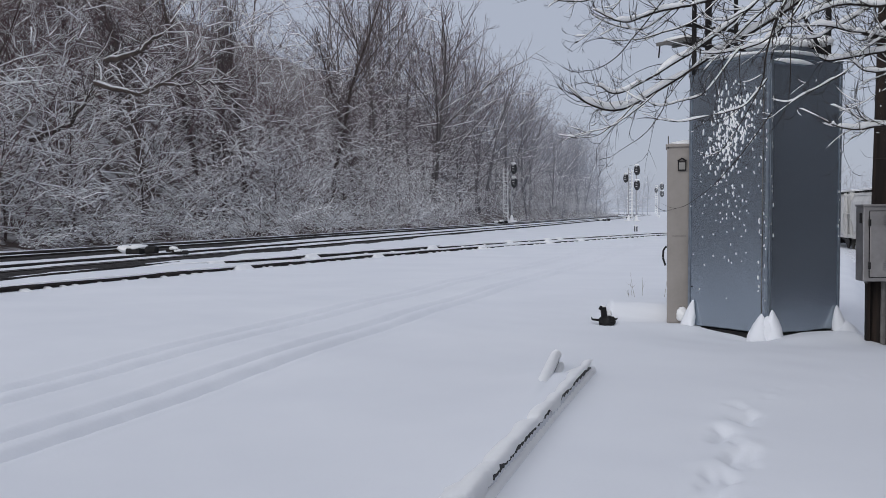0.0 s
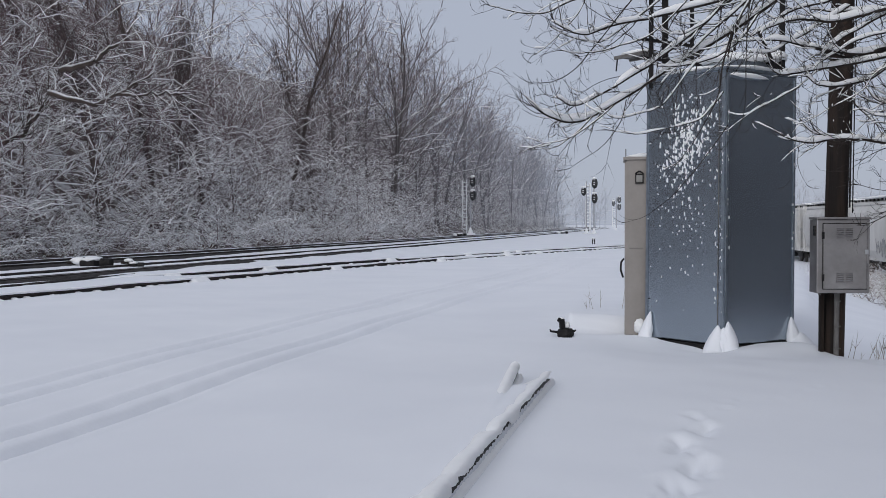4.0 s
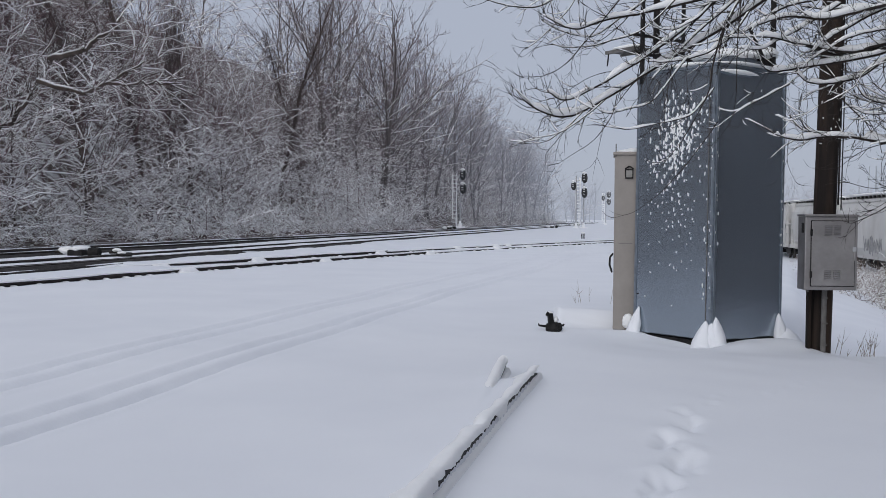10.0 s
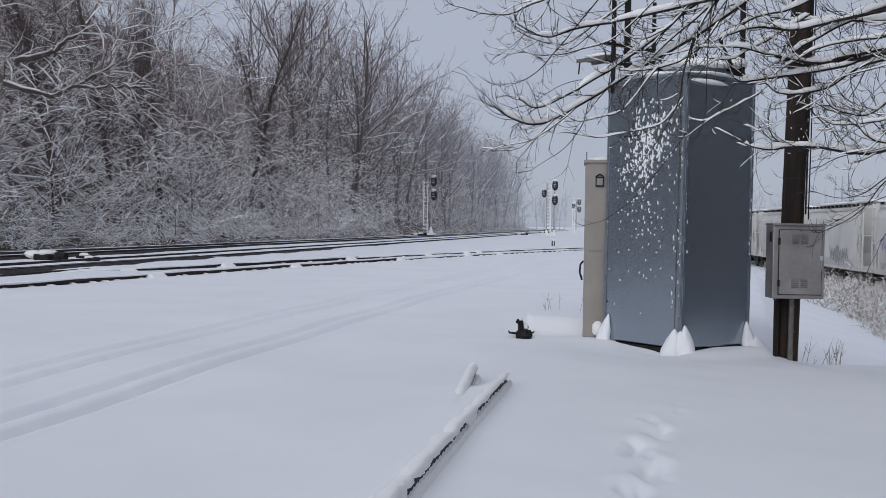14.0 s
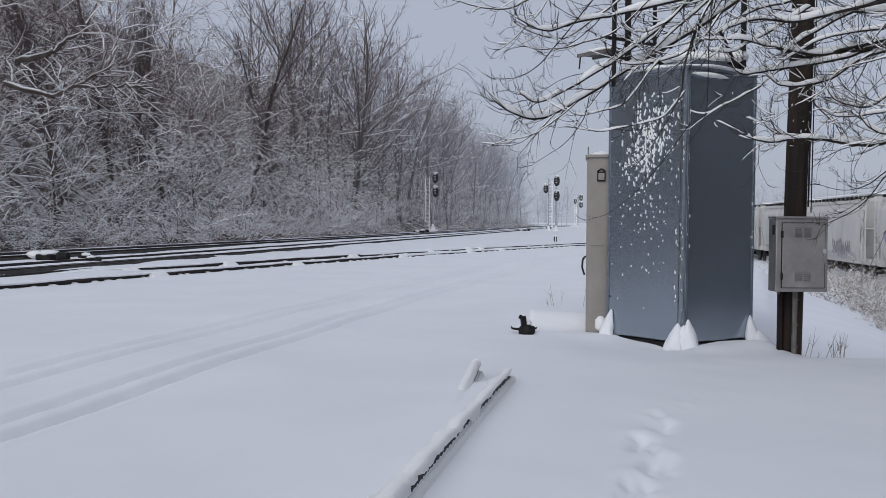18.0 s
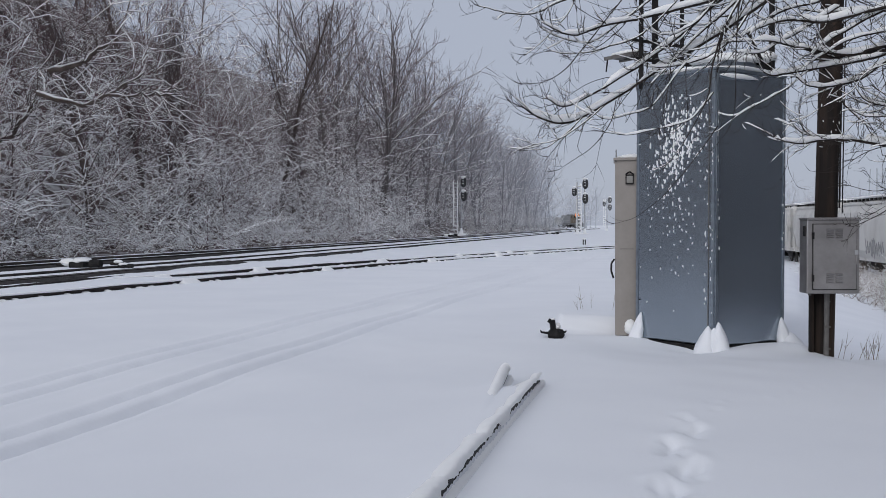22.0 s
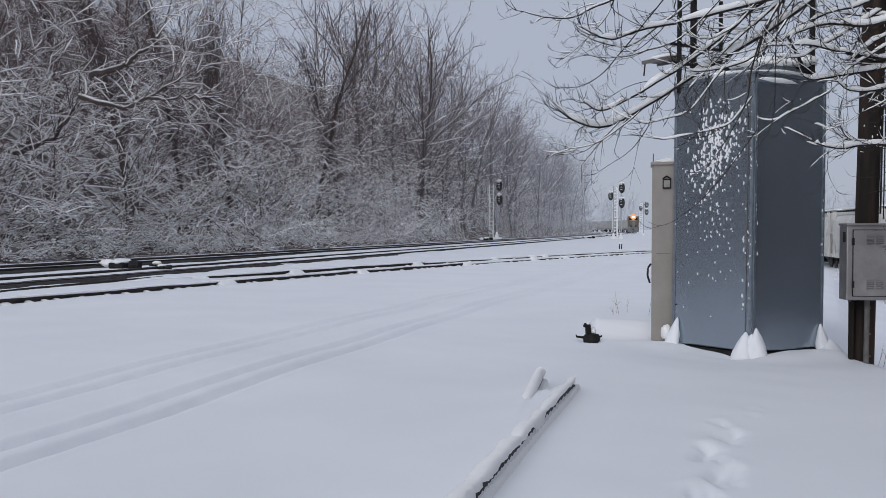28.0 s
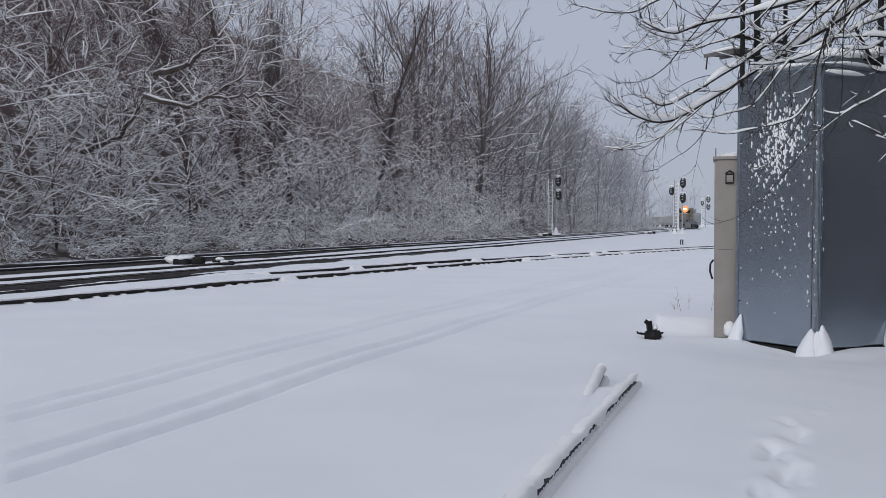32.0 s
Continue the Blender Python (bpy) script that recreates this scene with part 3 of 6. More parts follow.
def spray(p, d, length, r, wood, white, rnd, twigs, twiglets, droop, snow_share, thick, spread=0.65, small=1.0):
    """One branch with its side twigs and twiglets, the twigs swept forward, snow on the upper sides."""
    br = arc(p, d, length, 5, droop, rnd, 1.3, 0.10)
    br = br if length > 1.2 else [br[0], br[2], br[5]]
    wood.stick(br, taper(r, len(br) - 1, 0.35))
    lay_snow(white, [br[0], br[len(br) // 2], br[-1]], taper(r * 0.8, 2, 0.35), thick * 1.75, rnd, snow_share)
    for w in range(twigs):
        u = 0.15 + 0.85 * (w + rnd.random()) / twigs
        q, dq = along(br, min(0.99, u))
        ln = length * (0.48 - 0.26 * u) * rnd.uniform(0.6, 1.25)
        tw = arc(q, offshoot(dq, spread * rnd.uniform(0.7, 1.3), rnd, 0.06), ln, 2 if ln > 0.3 else 1, droop * 0.6, rnd, 1.3)
        wood.stick(tw, [r * 0.52 * small, r * 0.42 * small, 0][-len(tw):])
        if rnd.random() < snow_share * 0.65:
            lay_snow(white, [tw[0], tw[-1]], [r * 0.40 * small, 0], thick * 0.85, rnd)
        for z in range(twiglets):
            q2, d2 = along(tw, rnd.uniform(0.2, 0.98))
            e = q2 + offshoot(d2, spread * rnd.uniform(0.6, 1.4), rnd, 0.03).normalized() * ln * rnd.uniform(0.25, 0.6)
            wood.stick([q2, e], [r * 0.36 * small, 0])
            if rnd.random() < snow_share * 0.12:
                lay_snow(white, [q2, e], [r * 0.28 * small, 0], thick * 0.6, rnd)


def forest_tree(height, seed, leaders, branches, twigs, twiglets, fan, start, snow_share, fine_r=0.02, vines=0, low=10, load=1.2, girth=1.0):
    """A trunk that parts into rising leaders, each with branches and sprays of fine twigs: a broad bushy crown."""
    rnd = random.Random(seed)
    wood, fine, snow = Sticks(), Sticks(), Sticks()
    trunk = arc(Vector((0, 0, -0.4)), Vector((rnd.gauss(0, 0.06), rnd.gauss(0, 0.06), 1)), height * 0.86, 9, -0.3, rnd, 0.25, 0.06)
    r0 = height * 0.0076 * girth
    wood.stick(trunk, taper(r0, 9, 0.14), 6)
    stems = [(trunk, 0.45)]
    for b in range(leaders):
        t = start + (0.80 - start) * (b + rnd.random()) / leaders
        p, d = along(trunk, t)
        a = b * 2.4 + rnd.uniform(-0.5, 0.5)
        out = fan * rnd.uniform(0.7, 1.3) * (1.25 - 0.6 * t)
        ld = arc(p, Vector((math.cos(a) * out, math.sin(a) * out, 0.75)), height * (0.62 - 0.42 * t) * rnd.uniform(0.85, 1.15), 6, -0.25, rnd, 0.7, 0.10)
        rr = taper(r0 / girth * (0.50 - 0.34 * t), 6, 0.18)
        wood.stick(ld, rr, 4)
        lay_snow(snow, ld, rr, 0.010, rnd, snow_share)
        stems.append((ld, 0.12))
    for st, u0 in stems:
        for b in range(branches):
            u = u0 + (0.99 - u0) * (b + rnd.random()) / branches
            p, d = along(st, u)
            ln = height * rnd.uniform(0.08, 0.14) * (1.15 - 0.45 * u)
            spray(p, offshoot(d, rnd.uniform(0.45, 1.05), rnd, 0.12), ln, fine_r, fine, snow, rnd, twigs, twiglets, -0.25, snow_share, 0.008 * load, 0.6, 0.8)
    # low side boughs that hang over the thicket
    for b in range(low):
        p, d = along(trunk, rnd.uniform(0.16, 0.5))
        a = rnd.uniform(0, 6.28)
        spray(p, Vector((math.cos(a), math.sin(a), rnd.uniform(0.0, 0.5))), height * rnd.uniform(0.12, 0.24), fine_r * 1.5, fine, snow, rnd, twigs + 4, twiglets, 0.25, min(1.0, snow_share * 1.8), 0.012 * load, 0.7, 0.6)
    # creeper: hanging strands round the trunk and the lower limbs
    for v in range(vines):
        t = rnd.uniform(0.30, 0.97)
        p, d = along(trunk, t)
        wide = 0.16 + 0.34 * (noise.noise(Vector((t * 9, seed, 0))) + 0.6)
        p = p + Vector((rnd.gauss(0, wide), rnd.gauss(0, wide), 0))
        fine.stick(arc(p, Vector((rnd.gauss(0, 0.5), rnd.gauss(0, 0.5), -0.8)), rnd.uniform(0.4, 1.5), 3, 0.8, rnd, 1.6), [0.012, 0.011, 0.009, 0])
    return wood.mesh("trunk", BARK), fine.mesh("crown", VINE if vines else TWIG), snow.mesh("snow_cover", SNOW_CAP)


def bush(height, seed, stems, branches, twigs, snow_share, mat, lean=0.5, reach=0.28, fat=1.0, snow=1.3, twiglets=2, sweep=0.0, level=0.35, lumps=0.25):
    """Arching stems; from them long level boughs with swept sprays of fine twigs, snow along their upper sides."""
    rnd = random.Random(seed)
    wood, white = Sticks(), Sticks()
    for s in range(stems):
        a = rnd.uniform(0, 2 * math.pi)
        base = Vector((rnd.gauss(0, 0.19) * height, rnd.gauss(0, 0.19) * height, -0.15))
        d = Vector((math.cos(a) * lean + sweep, math.sin(a) * lean, 1.0))
        st = arc(base, d, height * rnd.uniform(0.5, 1.1), 6, 0.85 * rnd.random(), rnd, 1.1, 0.13)
        rr = taper(0.017 * fat, 6, 0.3)
        wood.stick(st, rr)
        lay_snow(white, st[2:], rr[2:], 0.008 * fat * snow, rnd, snow_share)
        for b in range(branches):
            u = 0.12 + 0.88 * (b + rnd.random()) / branches
            p, dp = along(st, min(0.99, u))
            ln = rnd.uniform(0.45, 1.15) * height * reach * (1.15 - 0.45 * u)
            az = rnd.uniform(0, 6.28)
            flat = Vector((math.cos(az) + sweep, math.sin(az), rnd.uniform(-0.05, 0.75)))
            go = offshoot(dp, rnd.uniform(0.4, 0.9), rnd, 0.05).lerp(flat, level)
            spray(p, go, ln, 0.0095 * fat, wood, white, rnd, twigs, twiglets, 0.55, snow_share, 0.0085 * fat * snow, 0.62, 0.8)
            if rnd.random() < snow_share * lumps:
                c, r = p + Vector((0, 0, 0.02)), rnd.uniform(0.02, 0.045) * fat * (2.6 if lumps > 0.5 else 1.0)
                i = len(white.v)
                white.v += [tuple(c + Vector(o) * r) for o in ((1.3, 0, 0), (0, 1.3, 0), (-1.3, 0, 0), (0, -1.3, 0), (0, 0, 0.8), (0, 0, -0.7))]
                white.f += [(i, i + 1, i + 4), (i + 1, i + 2, i + 4), (i + 2, i + 3, i + 4), (i + 3, i, i + 4), (i + 1, i, i + 5), (i + 2, i + 1, i + 5), (i + 3, i + 2, i + 5), (i, i + 3, i + 5)]
    return wood.mesh("brushwood", mat), white.mesh("snow_cover", SNOW_CAP)


def fallen_limb(pts, radius, seed, load):
    """A thick broken limb that leans through the thicket, snow heaped along it."""
    rnd = random.Random(seed)
    off = Vector(pts[0])
    v = [Vector(p) - off for p in pts]
    fine = []
    for a, b in zip(v, v[1:]):
        for k in range(5):
            fine.append(a.lerp(b, k / 5) + Vector((rnd.gauss(0, 0.03), 0, rnd.gauss(0, 0.04))))
    fine.append(v[-1])
    n = len(fine) - 1
    wood, snow = Sticks(), Sticks()
    rr = taper(radius, n, 0.45)
    wood.stick(fine, rr, 6)
    lay_snow(snow, fine, rr, load, rnd)
    for k in range(22):
        i = rnd.randrange(2, n)
        d = (fine[i] - fine[i - 1]).normalized() + Vector((rnd.gauss(0, 0.6), rnd.gauss(0, 0.6), rnd.gauss(0, 0.5)))
        tw = bend(fine[i], d, rnd.uniform(0.5, 2.0), 4, 0.03, 0.15, rnd)
        wood.stick(tw, taper(0.022, 4, 0.4))
        lay_snow(snow, tw, taper(0.016, 4, 0.4), 0.015, rnd)
    ob = thing("broken_limb", "thick broken tree limb heaped with snow in the thicket", "branch", pts[0], 0, "broken limbs in the woods")
    for nm, st, mat in (("wood", wood, BARK), ("snow_cover", snow, SNOW_CAP)):
        o = tagged(new(nm, st.mesh(nm, mat)), kind="stuff")
        o.parent = ob


def plant(name, meshes, label, category, at, turn, size, group):
    ob = thing(name, label, category, at, turn, group)
    ob.scale = (size, size, size)
    for me in meshes:
        p = new(me.name.split(".")[0], me)
        p.parent = ob
        if p.name.split(".")[0] != "trunk":
            p["kind"] = "stuff"
    return ob


RICH = [forest_tree(18.0, 16, 9, 7, 6, 3, 0.62, 0.28, 0.32, 0.013), forest_tree(19.5, 17, 8, 8, 6, 3, 0.52, 0.34, 0.28, 0.013), forest_tree(16.5, 18, 9, 7, 6, 3, 0.72, 0.22, 0.36, 0.013)]
TALL = [forest_tree(19.5, 11, 10, 6, 5, 2, 0.70, 0.22, 0.34, 0.023), forest_tree(20.5, 12, 9, 6, 5, 2, 0.58, 0.28, 0.30, 0.023), forest_tree(18.5, 13, 10, 6, 5, 2, 0.80, 0.18, 0.36, 0.023)]
SNAG = [forest_tree(19.0, 21, 5, 5, 5, 2, 0.40, 0.45, 0.3, 0.013, 620, 3, girth=1.25), forest_tree(18.0, 22, 4, 5, 5, 2, 0.45, 0.5, 0.3, 0.013, 700, 3, girth=1.35)]
SAPLING = [forest_tree(7.5, 31, 6, 5, 6, 2, 0.8, 0.15, 1.0, 0.010, 0, 7, 1.7), forest_tree(8.5, 32, 6, 5, 6, 2, 0.75, 0.15, 1.0, 0.010, 0, 7, 1.7)]
THICKET = [bush(7.0, 61, 10, 12, 7, 0.95, TWIG, 0.6, 0.18, 0.9, 2.1, 2, 0.35, 0.55), bush(8.0, 62, 10, 12, 7, 0.9, TWIG, 0.5, 0.165, 0.9, 2.0, 2, 0.30, 0.45), bush(6.2, 63, 10, 12, 7, 1.0, TWIG, 0.7, 0.19, 0.9, 2.2, 2, 0.45, 0.6)]
BROWN = [bush(9.0, 66, 11, 12, 6, 0.45, TWIG, 0.4, 0.15, 0.85, 1.2, 2, 0.2, 0.25), bush(8.0, 67, 11, 12, 6, 0.45, TWIG, 0.45, 0.16, 0.85, 1.2, 2, 0.2, 0.25)]
SPARSE = [bush(7.5, 64, 9, 6, 5, 0.8, TWIG, 0.6, 0.28, 1.4, 1.5, 1, 0, 0.5), bush(6.5, 65, 9, 6, 5, 0.85, TWIG, 0.7, 0.30, 1.4, 1.5, 1, 0, 0.5)]
BUSH = [bush(3.2, 41, 9, 5, 4, 1.0, STEM, 0.6, 0.3, 0.7, 2.3, 1, 0, 0.35, 0.6), bush(2.8, 42, 9, 5, 4, 1.0, TWIG, 0.75, 0.32, 0.7, 2.3, 1, 0, 0.35, 0.6), bush(3.6, 43, 9, 5, 4, 1.0, TWIG, 0.5, 0.3, 0.7, 2.3, 1, 0, 0.35, 0.6), bush(2.3, 44, 9, 5, 4, 1.0, STEM, 0.85, 0.34, 0.7, 2.3, 1, 0, 0.35, 0.6)]
BRUSH = [bush(1.5, 45, 22, 5, 4, 0.6, STEM, 0.9, 0.34, 0.5, 1.3, 1, 0, 0.4, 0.5), bush(1.2, 46, 22, 5, 4, 0.65, STEM, 1.0, 0.36, 0.5, 1.3, 1, 0, 0.4, 0.5)]


def plant_woods():
    rnd = random.Random(77)

    def put(name, meshes, label, category, s, q, size, group, turn=None):
        x, y, h = main_at(s, q)
        # the ground in front of the first mast is kept clear
        if 62 < y < 116 and x > 0.0159 * y - (5.5 if name in ("bare_tree", "vine_tree") else 3.0):
            return
        plant(name, meshes, label, category, (x, y, ground_at(x, y)), rnd.uniform(0, 360) if turn is None else turn, size, group)

    # tall trees up the bank
    s = 12.0
    while s < 276:
        near = s < 88
        for q0 in ((24.0, 31.0) if near else (12.8, 17.8, 23.5) if s < 130 else (12.8, 17.8)):
            q, ss = q0 + rnd.uniform(-2.2, 2.2), s + rnd.uniform(-2.2, 2.2)
            x, y, h = main_at(ss, q)
            # a gap in the tall trees
            if -0.235 < x / y < -0.160 and rnd.random() < 0.9:
                continue
            size = rnd.uniform(0.88, 1.12) * (0.82 if s > 262 else 0.85 if near else 1.14 if s < 150 else 1.02)
            if rnd.random() < (0.2 if near else 0.05):
                put("vine_tree", SNAG[rnd.randrange(2)], "bare dark tree trunk wrapped in hanging creeper", "tree", ss, q, size * 1.05, "woods on the bank")
            else:
                put("bare_tree", RICH[rnd.randrange(3)] if near else TALL[rnd.randrange(3)], "tall bare winter tree dusted with snow", "tree", ss, q, size, "woods on the bank")
        s += 6.5 if near else 4.6
    # the trunks that stand out: some wrapped in creeper, some with broad fans of branches
    for x, y, kind, size in ((-16.6, 47.5, 1, 1.10), (-15.3, 52.0, 0, 1.0), (-14.8, 54.6, 1, 0.80), (-14.1, 57.8, 0, 0.80), (-11.5, 72.0, 1, 1.12), (-10.3, 77.0, 0, 0.95)):
        plant("vine_tree", SNAG[kind], "bare dark tree trunk wrapped in hanging creeper", "tree", (x, y, ground_at(x, y)), rnd.uniform(0, 360), size, "woods on the bank")
    for x, y, kind, size in ((-7.4, 93.0, 2, 1.05), (-5.6, 101.0, 0, 1.02), (-8.9, 98.0, 1, 0.96), (-10.4, 95.0, 0, 0.95), (-6.6, 98.0, 1, 0.95), (-3.6, 108.0, 2, 1.05), (-2.2, 114.0, 0, 1.0), (-4.8, 112.0, 1, 0.95)):
        plant("bare_tree", RICH[kind], "bare tree with a broad fan of fine branches", "tree", (x, y, ground_at(x, y)), rnd.uniform(0, 360), size, "woods on the bank")
    # tangled saplings that fill the slope under them
    s = 7.0
    while s < 282:
        near = s < 100
        for q0 in ((11.8, 15.2, 19.4, 23.5) if near else (12.0, 17.0)):
            q = q0 + rnd.uniform(-1.3, 1.3)
            kind = SPARSE[rnd.randrange(2)] if not near else BROWN[rnd.randrange(2)] if q0 > 17 else THICKET[rnd.randrange(3)]
            size = rnd.uniform(0.8, 1.2) * (0.85 if q0 < 13 else 1.15 if q0 < 18 else 1.5 if s < 64 else 1.3) * (1.25 if s < 46 else 1.1 if s < 62 else 1.0) * (1.25 if 19 < q0 < 21 and 60 < s < 100 else 1.0)
            put("sapling_thicket", kind, "dense thicket of thin saplings carrying snow", "thicket", s + rnd.uniform(-1.5, 1.5), q, size, "thickets on the bank", rnd.gauss(0, 45))
        s += 2.9 if near else 4.4
    # dense brush behind, up the slope
    s = 4.0
    while s < 78:
        for q0 in (28.5, 35.0):
            q, ss = q0 + rnd.uniform(-2, 2), s + rnd.uniform(-1.5, 1.5)
            x, y, h = main_at(ss, q)
            if -0.235 < x / y < -0.160:
                continue
            put("sapling_thicket", BROWN[rnd.randrange(2)], "dense brown brush high on the bank", "thicket", ss, q, rnd.uniform(1.35, 1.75), "thickets on the bank")
        s += 4.2
    plant("bare_tree", RICH[0], "dark bare tree with snowy boughs at the wood's edge", "tree", (-20.4, 41.2, ground_at(-20.4, 41.2)), 70, 0.85, "woods on the bank")
    # young trees along the edge
    s = 6.0
    while s < 270:
        put("young_tree", SAPLING[rnd.randrange(2)], "slender young tree with snow on every branch", "tree", s, rnd.uniform(10.8, 14.5), rnd.uniform(0.6, 1.15), "young trees at the wood's edge")
        s += 4.2 if s < 100 else 8.0
    # undergrowth at the foot
    s = 5.0
    while s < 290:
        for q0 in ((8.9, 10.6, 12.6) if s < 90 else (9.4,)):
            q = q0 + rnd.uniform(-0.5, 0.5)
            size = rnd.uniform(0.5, 1.0) * (0.75 if q0 < 10 else 1.25 if q0 < 12 else 1.6)
            put("snowy_bush", BUSH[rnd.randrange(4)], "tangled leafless bush bent under snow", "bush", s + rnd.uniform(-0.9, 0.9), q, size, "undergrowth by the track")
        s += 1.4 if s < 55 else 2.0 if s < 90 else 4.0


plant_woods()
fallen_limb(((-17.28, 37.0, 3.88), (-15.70, 37.0, 4.50), (-15.20, 37.0, 5.20), (-14.85, 37.0, 5.74)), 0.10, 1, 0.05)
fallen_limb(((-14.42, 37.0, 6.82), (-13.17, 37.0, 7.10), (-12.70, 37.0, 7.45), (-12.12, 37.0, 7.79)), 0.11, 2, 0.05)
fallen_limb(((-14.74, 36.9, 5.95), (-13.08, 36.8, 5.53), (-12.14, 36.8, 5.94), (-10.78, 36.8, 6.76)), 0.09, 3, 0.04)
fallen_limb(((-12.14, 36.8, 5.90), (-11.30, 36.8, 5.86), (-10.40, 36.8, 5.96), (-9.54, 36.8, 5.94)), 0.06, 4, 0.03)


def yard_brush():
    rnd = random.Random(9)
    for i in range(100):
        y = rnd.uniform(19, 62)
        x = y * (0.475 if y < 26 else rnd.uniform(0.36, 0.47)) + rnd.uniform(-0.8, 2.0) if i % 3 else y * 0.30 + rnd.uniform(4.2, 6.0)
        plant("dry_bush", BRUSH[rnd.randrange(2)], "low dry brush powdered with snow", "bush", (x, y, ground_at(x, y)), rnd.uniform(0, 360), rnd.uniform(0.6, 1.1), "brush on the yard slope")


yard_brush()


# ---- signal masts ----
def signal_mast(name, at, height, heads, ladder_side, label, turn=0.0, dark=None):
    dark = dark or SIGNAL_BLACK
    m = thing(name, label, "railway signal", at, turn, "signals along the line")
    part("base", box((0.9, 0.9, 0.35), (0, 0, -0.02), bevel=0.12), SNOW_CAP, m, "footing buried under snow")
    part("post", rod((0, 0, 0), (0, 0, height), 0.085, 0.07, 10), SILVER, m)
    part("flare", rod((0, 0, 0.15), (0, 0, 0.75), 0.26, 0.09, 10), SNOW_CAP, m, "foot of the post plastered with snow")
    lad = new("ladder")
    lad.parent = m
    lx = ladder_side
    for dx in (-0.24, 0.24):
        part("rail", rod((lx + dx, 0.1, 0.9 if dx < 0 else 0.2), (lx + dx, 0.1, height - 0.25), 0.05, sides=6), SNOW_CAP, lad)
    z = 0.6
    while z < height - 0.25:
        part("rung", rod((lx - 0.24, 0.1, z), (lx + 0.24, 0.1, z), 0.045, sides=5), SNOW_CAP, lad)
        z += 0.42
    for z in (height * 0.38, height * 0.66, height * 0.9):
        part("bracket", rod((lx, 0.1, z), (0, 0, z), 0.03, sides=6), SILVER, m)
    for hx, hz, rad in heads:
        hd = new("signal_head")
        hd.parent = m
        bm = bmesh.new()
        add_rod(bm, (hx, -0.02, hz), (hx, -0.10, hz), rad, sides=18)
        bmesh.ops.scale(bm, vec=(0.78, 1, 1.32), verts=bm.verts, space=Matrix.Translation((-hx, 0, -hz)))
        part("backboard", bm, dark, hd)
        part("housing", box((rad * 0.9, 0.3, rad * 1.9), (hx, 0.14, hz), bevel=0.04), dark, hd)
        for dz in (-0.5, 0.0, 0.5):
            part("hood", rod((hx, -0.10, hz + dz * rad * 1.2), (hx, -0.36, hz + dz * rad * 1.2 - 0.03), 0.13, 0.13, 10), dark, hd)
        part("arm", rod((hx, 0.05, hz), (0, 0.02, hz), 0.04, sides=6), dark, hd)
        part("snow_cap", add_blob(bmesh.new(), (hx, -0.12, hz + rad * 1.28), (rad * 0.66, 0.30, 0.13), 0.25, 2, hz), SNOW_CAP, hd, "snow on the head", smooth=True)
        for dz in (-0.5, 0.0, 0.5):
            part("hood_snow", add_blob(bmesh.new(), (hx, -0.26, hz + dz * rad * 1.2 + 0.11), (0.12, 0.16, 0.05), 0.25, 2, hz + dz), SNOW_CAP, hd, smooth=True)
    return m


signal_mast("signal_mast", (1.76, 111.0, 0.12), 6.15, ((0.30, 5.75, 0.44), (0.33, 4.25, 0.44)), -0.72, "silver ladder signal mast with two black heads beside the woods", -24)
signal_mast("signal_mast", (17.5, 127.6, -0.05), 6.7, ((0.10, 6.35, 0.50), (0.10, 4.5, 0.50)), -0.9, "silver signal mast with two large black heads", -28)
signal_mast("signal_mast", (16.5, 127.2, -0.05), 6.6, ((-0.35, 5.35, 0.42),), 0.25, "silver ladder mast with one small black head", -28)
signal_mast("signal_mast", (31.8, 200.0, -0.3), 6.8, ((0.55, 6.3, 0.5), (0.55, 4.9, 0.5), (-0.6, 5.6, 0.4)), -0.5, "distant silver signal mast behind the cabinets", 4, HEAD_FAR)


# ---- things by the line ----
def switch_machine(at, turn, size, label):
    m = thing("switch_machine", label, "switch machine", at, turn, "point machines")
    part("body", box((0.75 * size, 1.1 * size, 0.30 * size), (0, 0, 0.18 * size), bevel=0.05), BLACK, m)
    part("motor", rod((0.55 * size, -0.2 * size, 0.22 * size), (1.05 * size, -0.2 * size, 0.22 * size), 0.2 * size, sides=12), BLACK, m)
    part("rod", rod((-0.3 * size, 0.3 * size, 0.10), (-1.5 * size, 0.3 * size, 0.10), 0.035, sides=6), RAIL, m)
    part("snow_cap", add_blob(bmesh.new(), (0, 0, 0.36 * size), (0.42 * size, 0.6 * size, 0.14 * size), 0.25, 3, size), SNOW_CAP, m, "snow on the lid", smooth=True)
    part("snow_cap", add_blob(bmesh.new(), (-0.75 * size, 0.1, 0.16), (0.45 * size, 0.4 * size, 0.17 * size), 0.3, 3, size + 4), SNOW_CAP, m, "snow heap beside it", smooth=True)
    return m


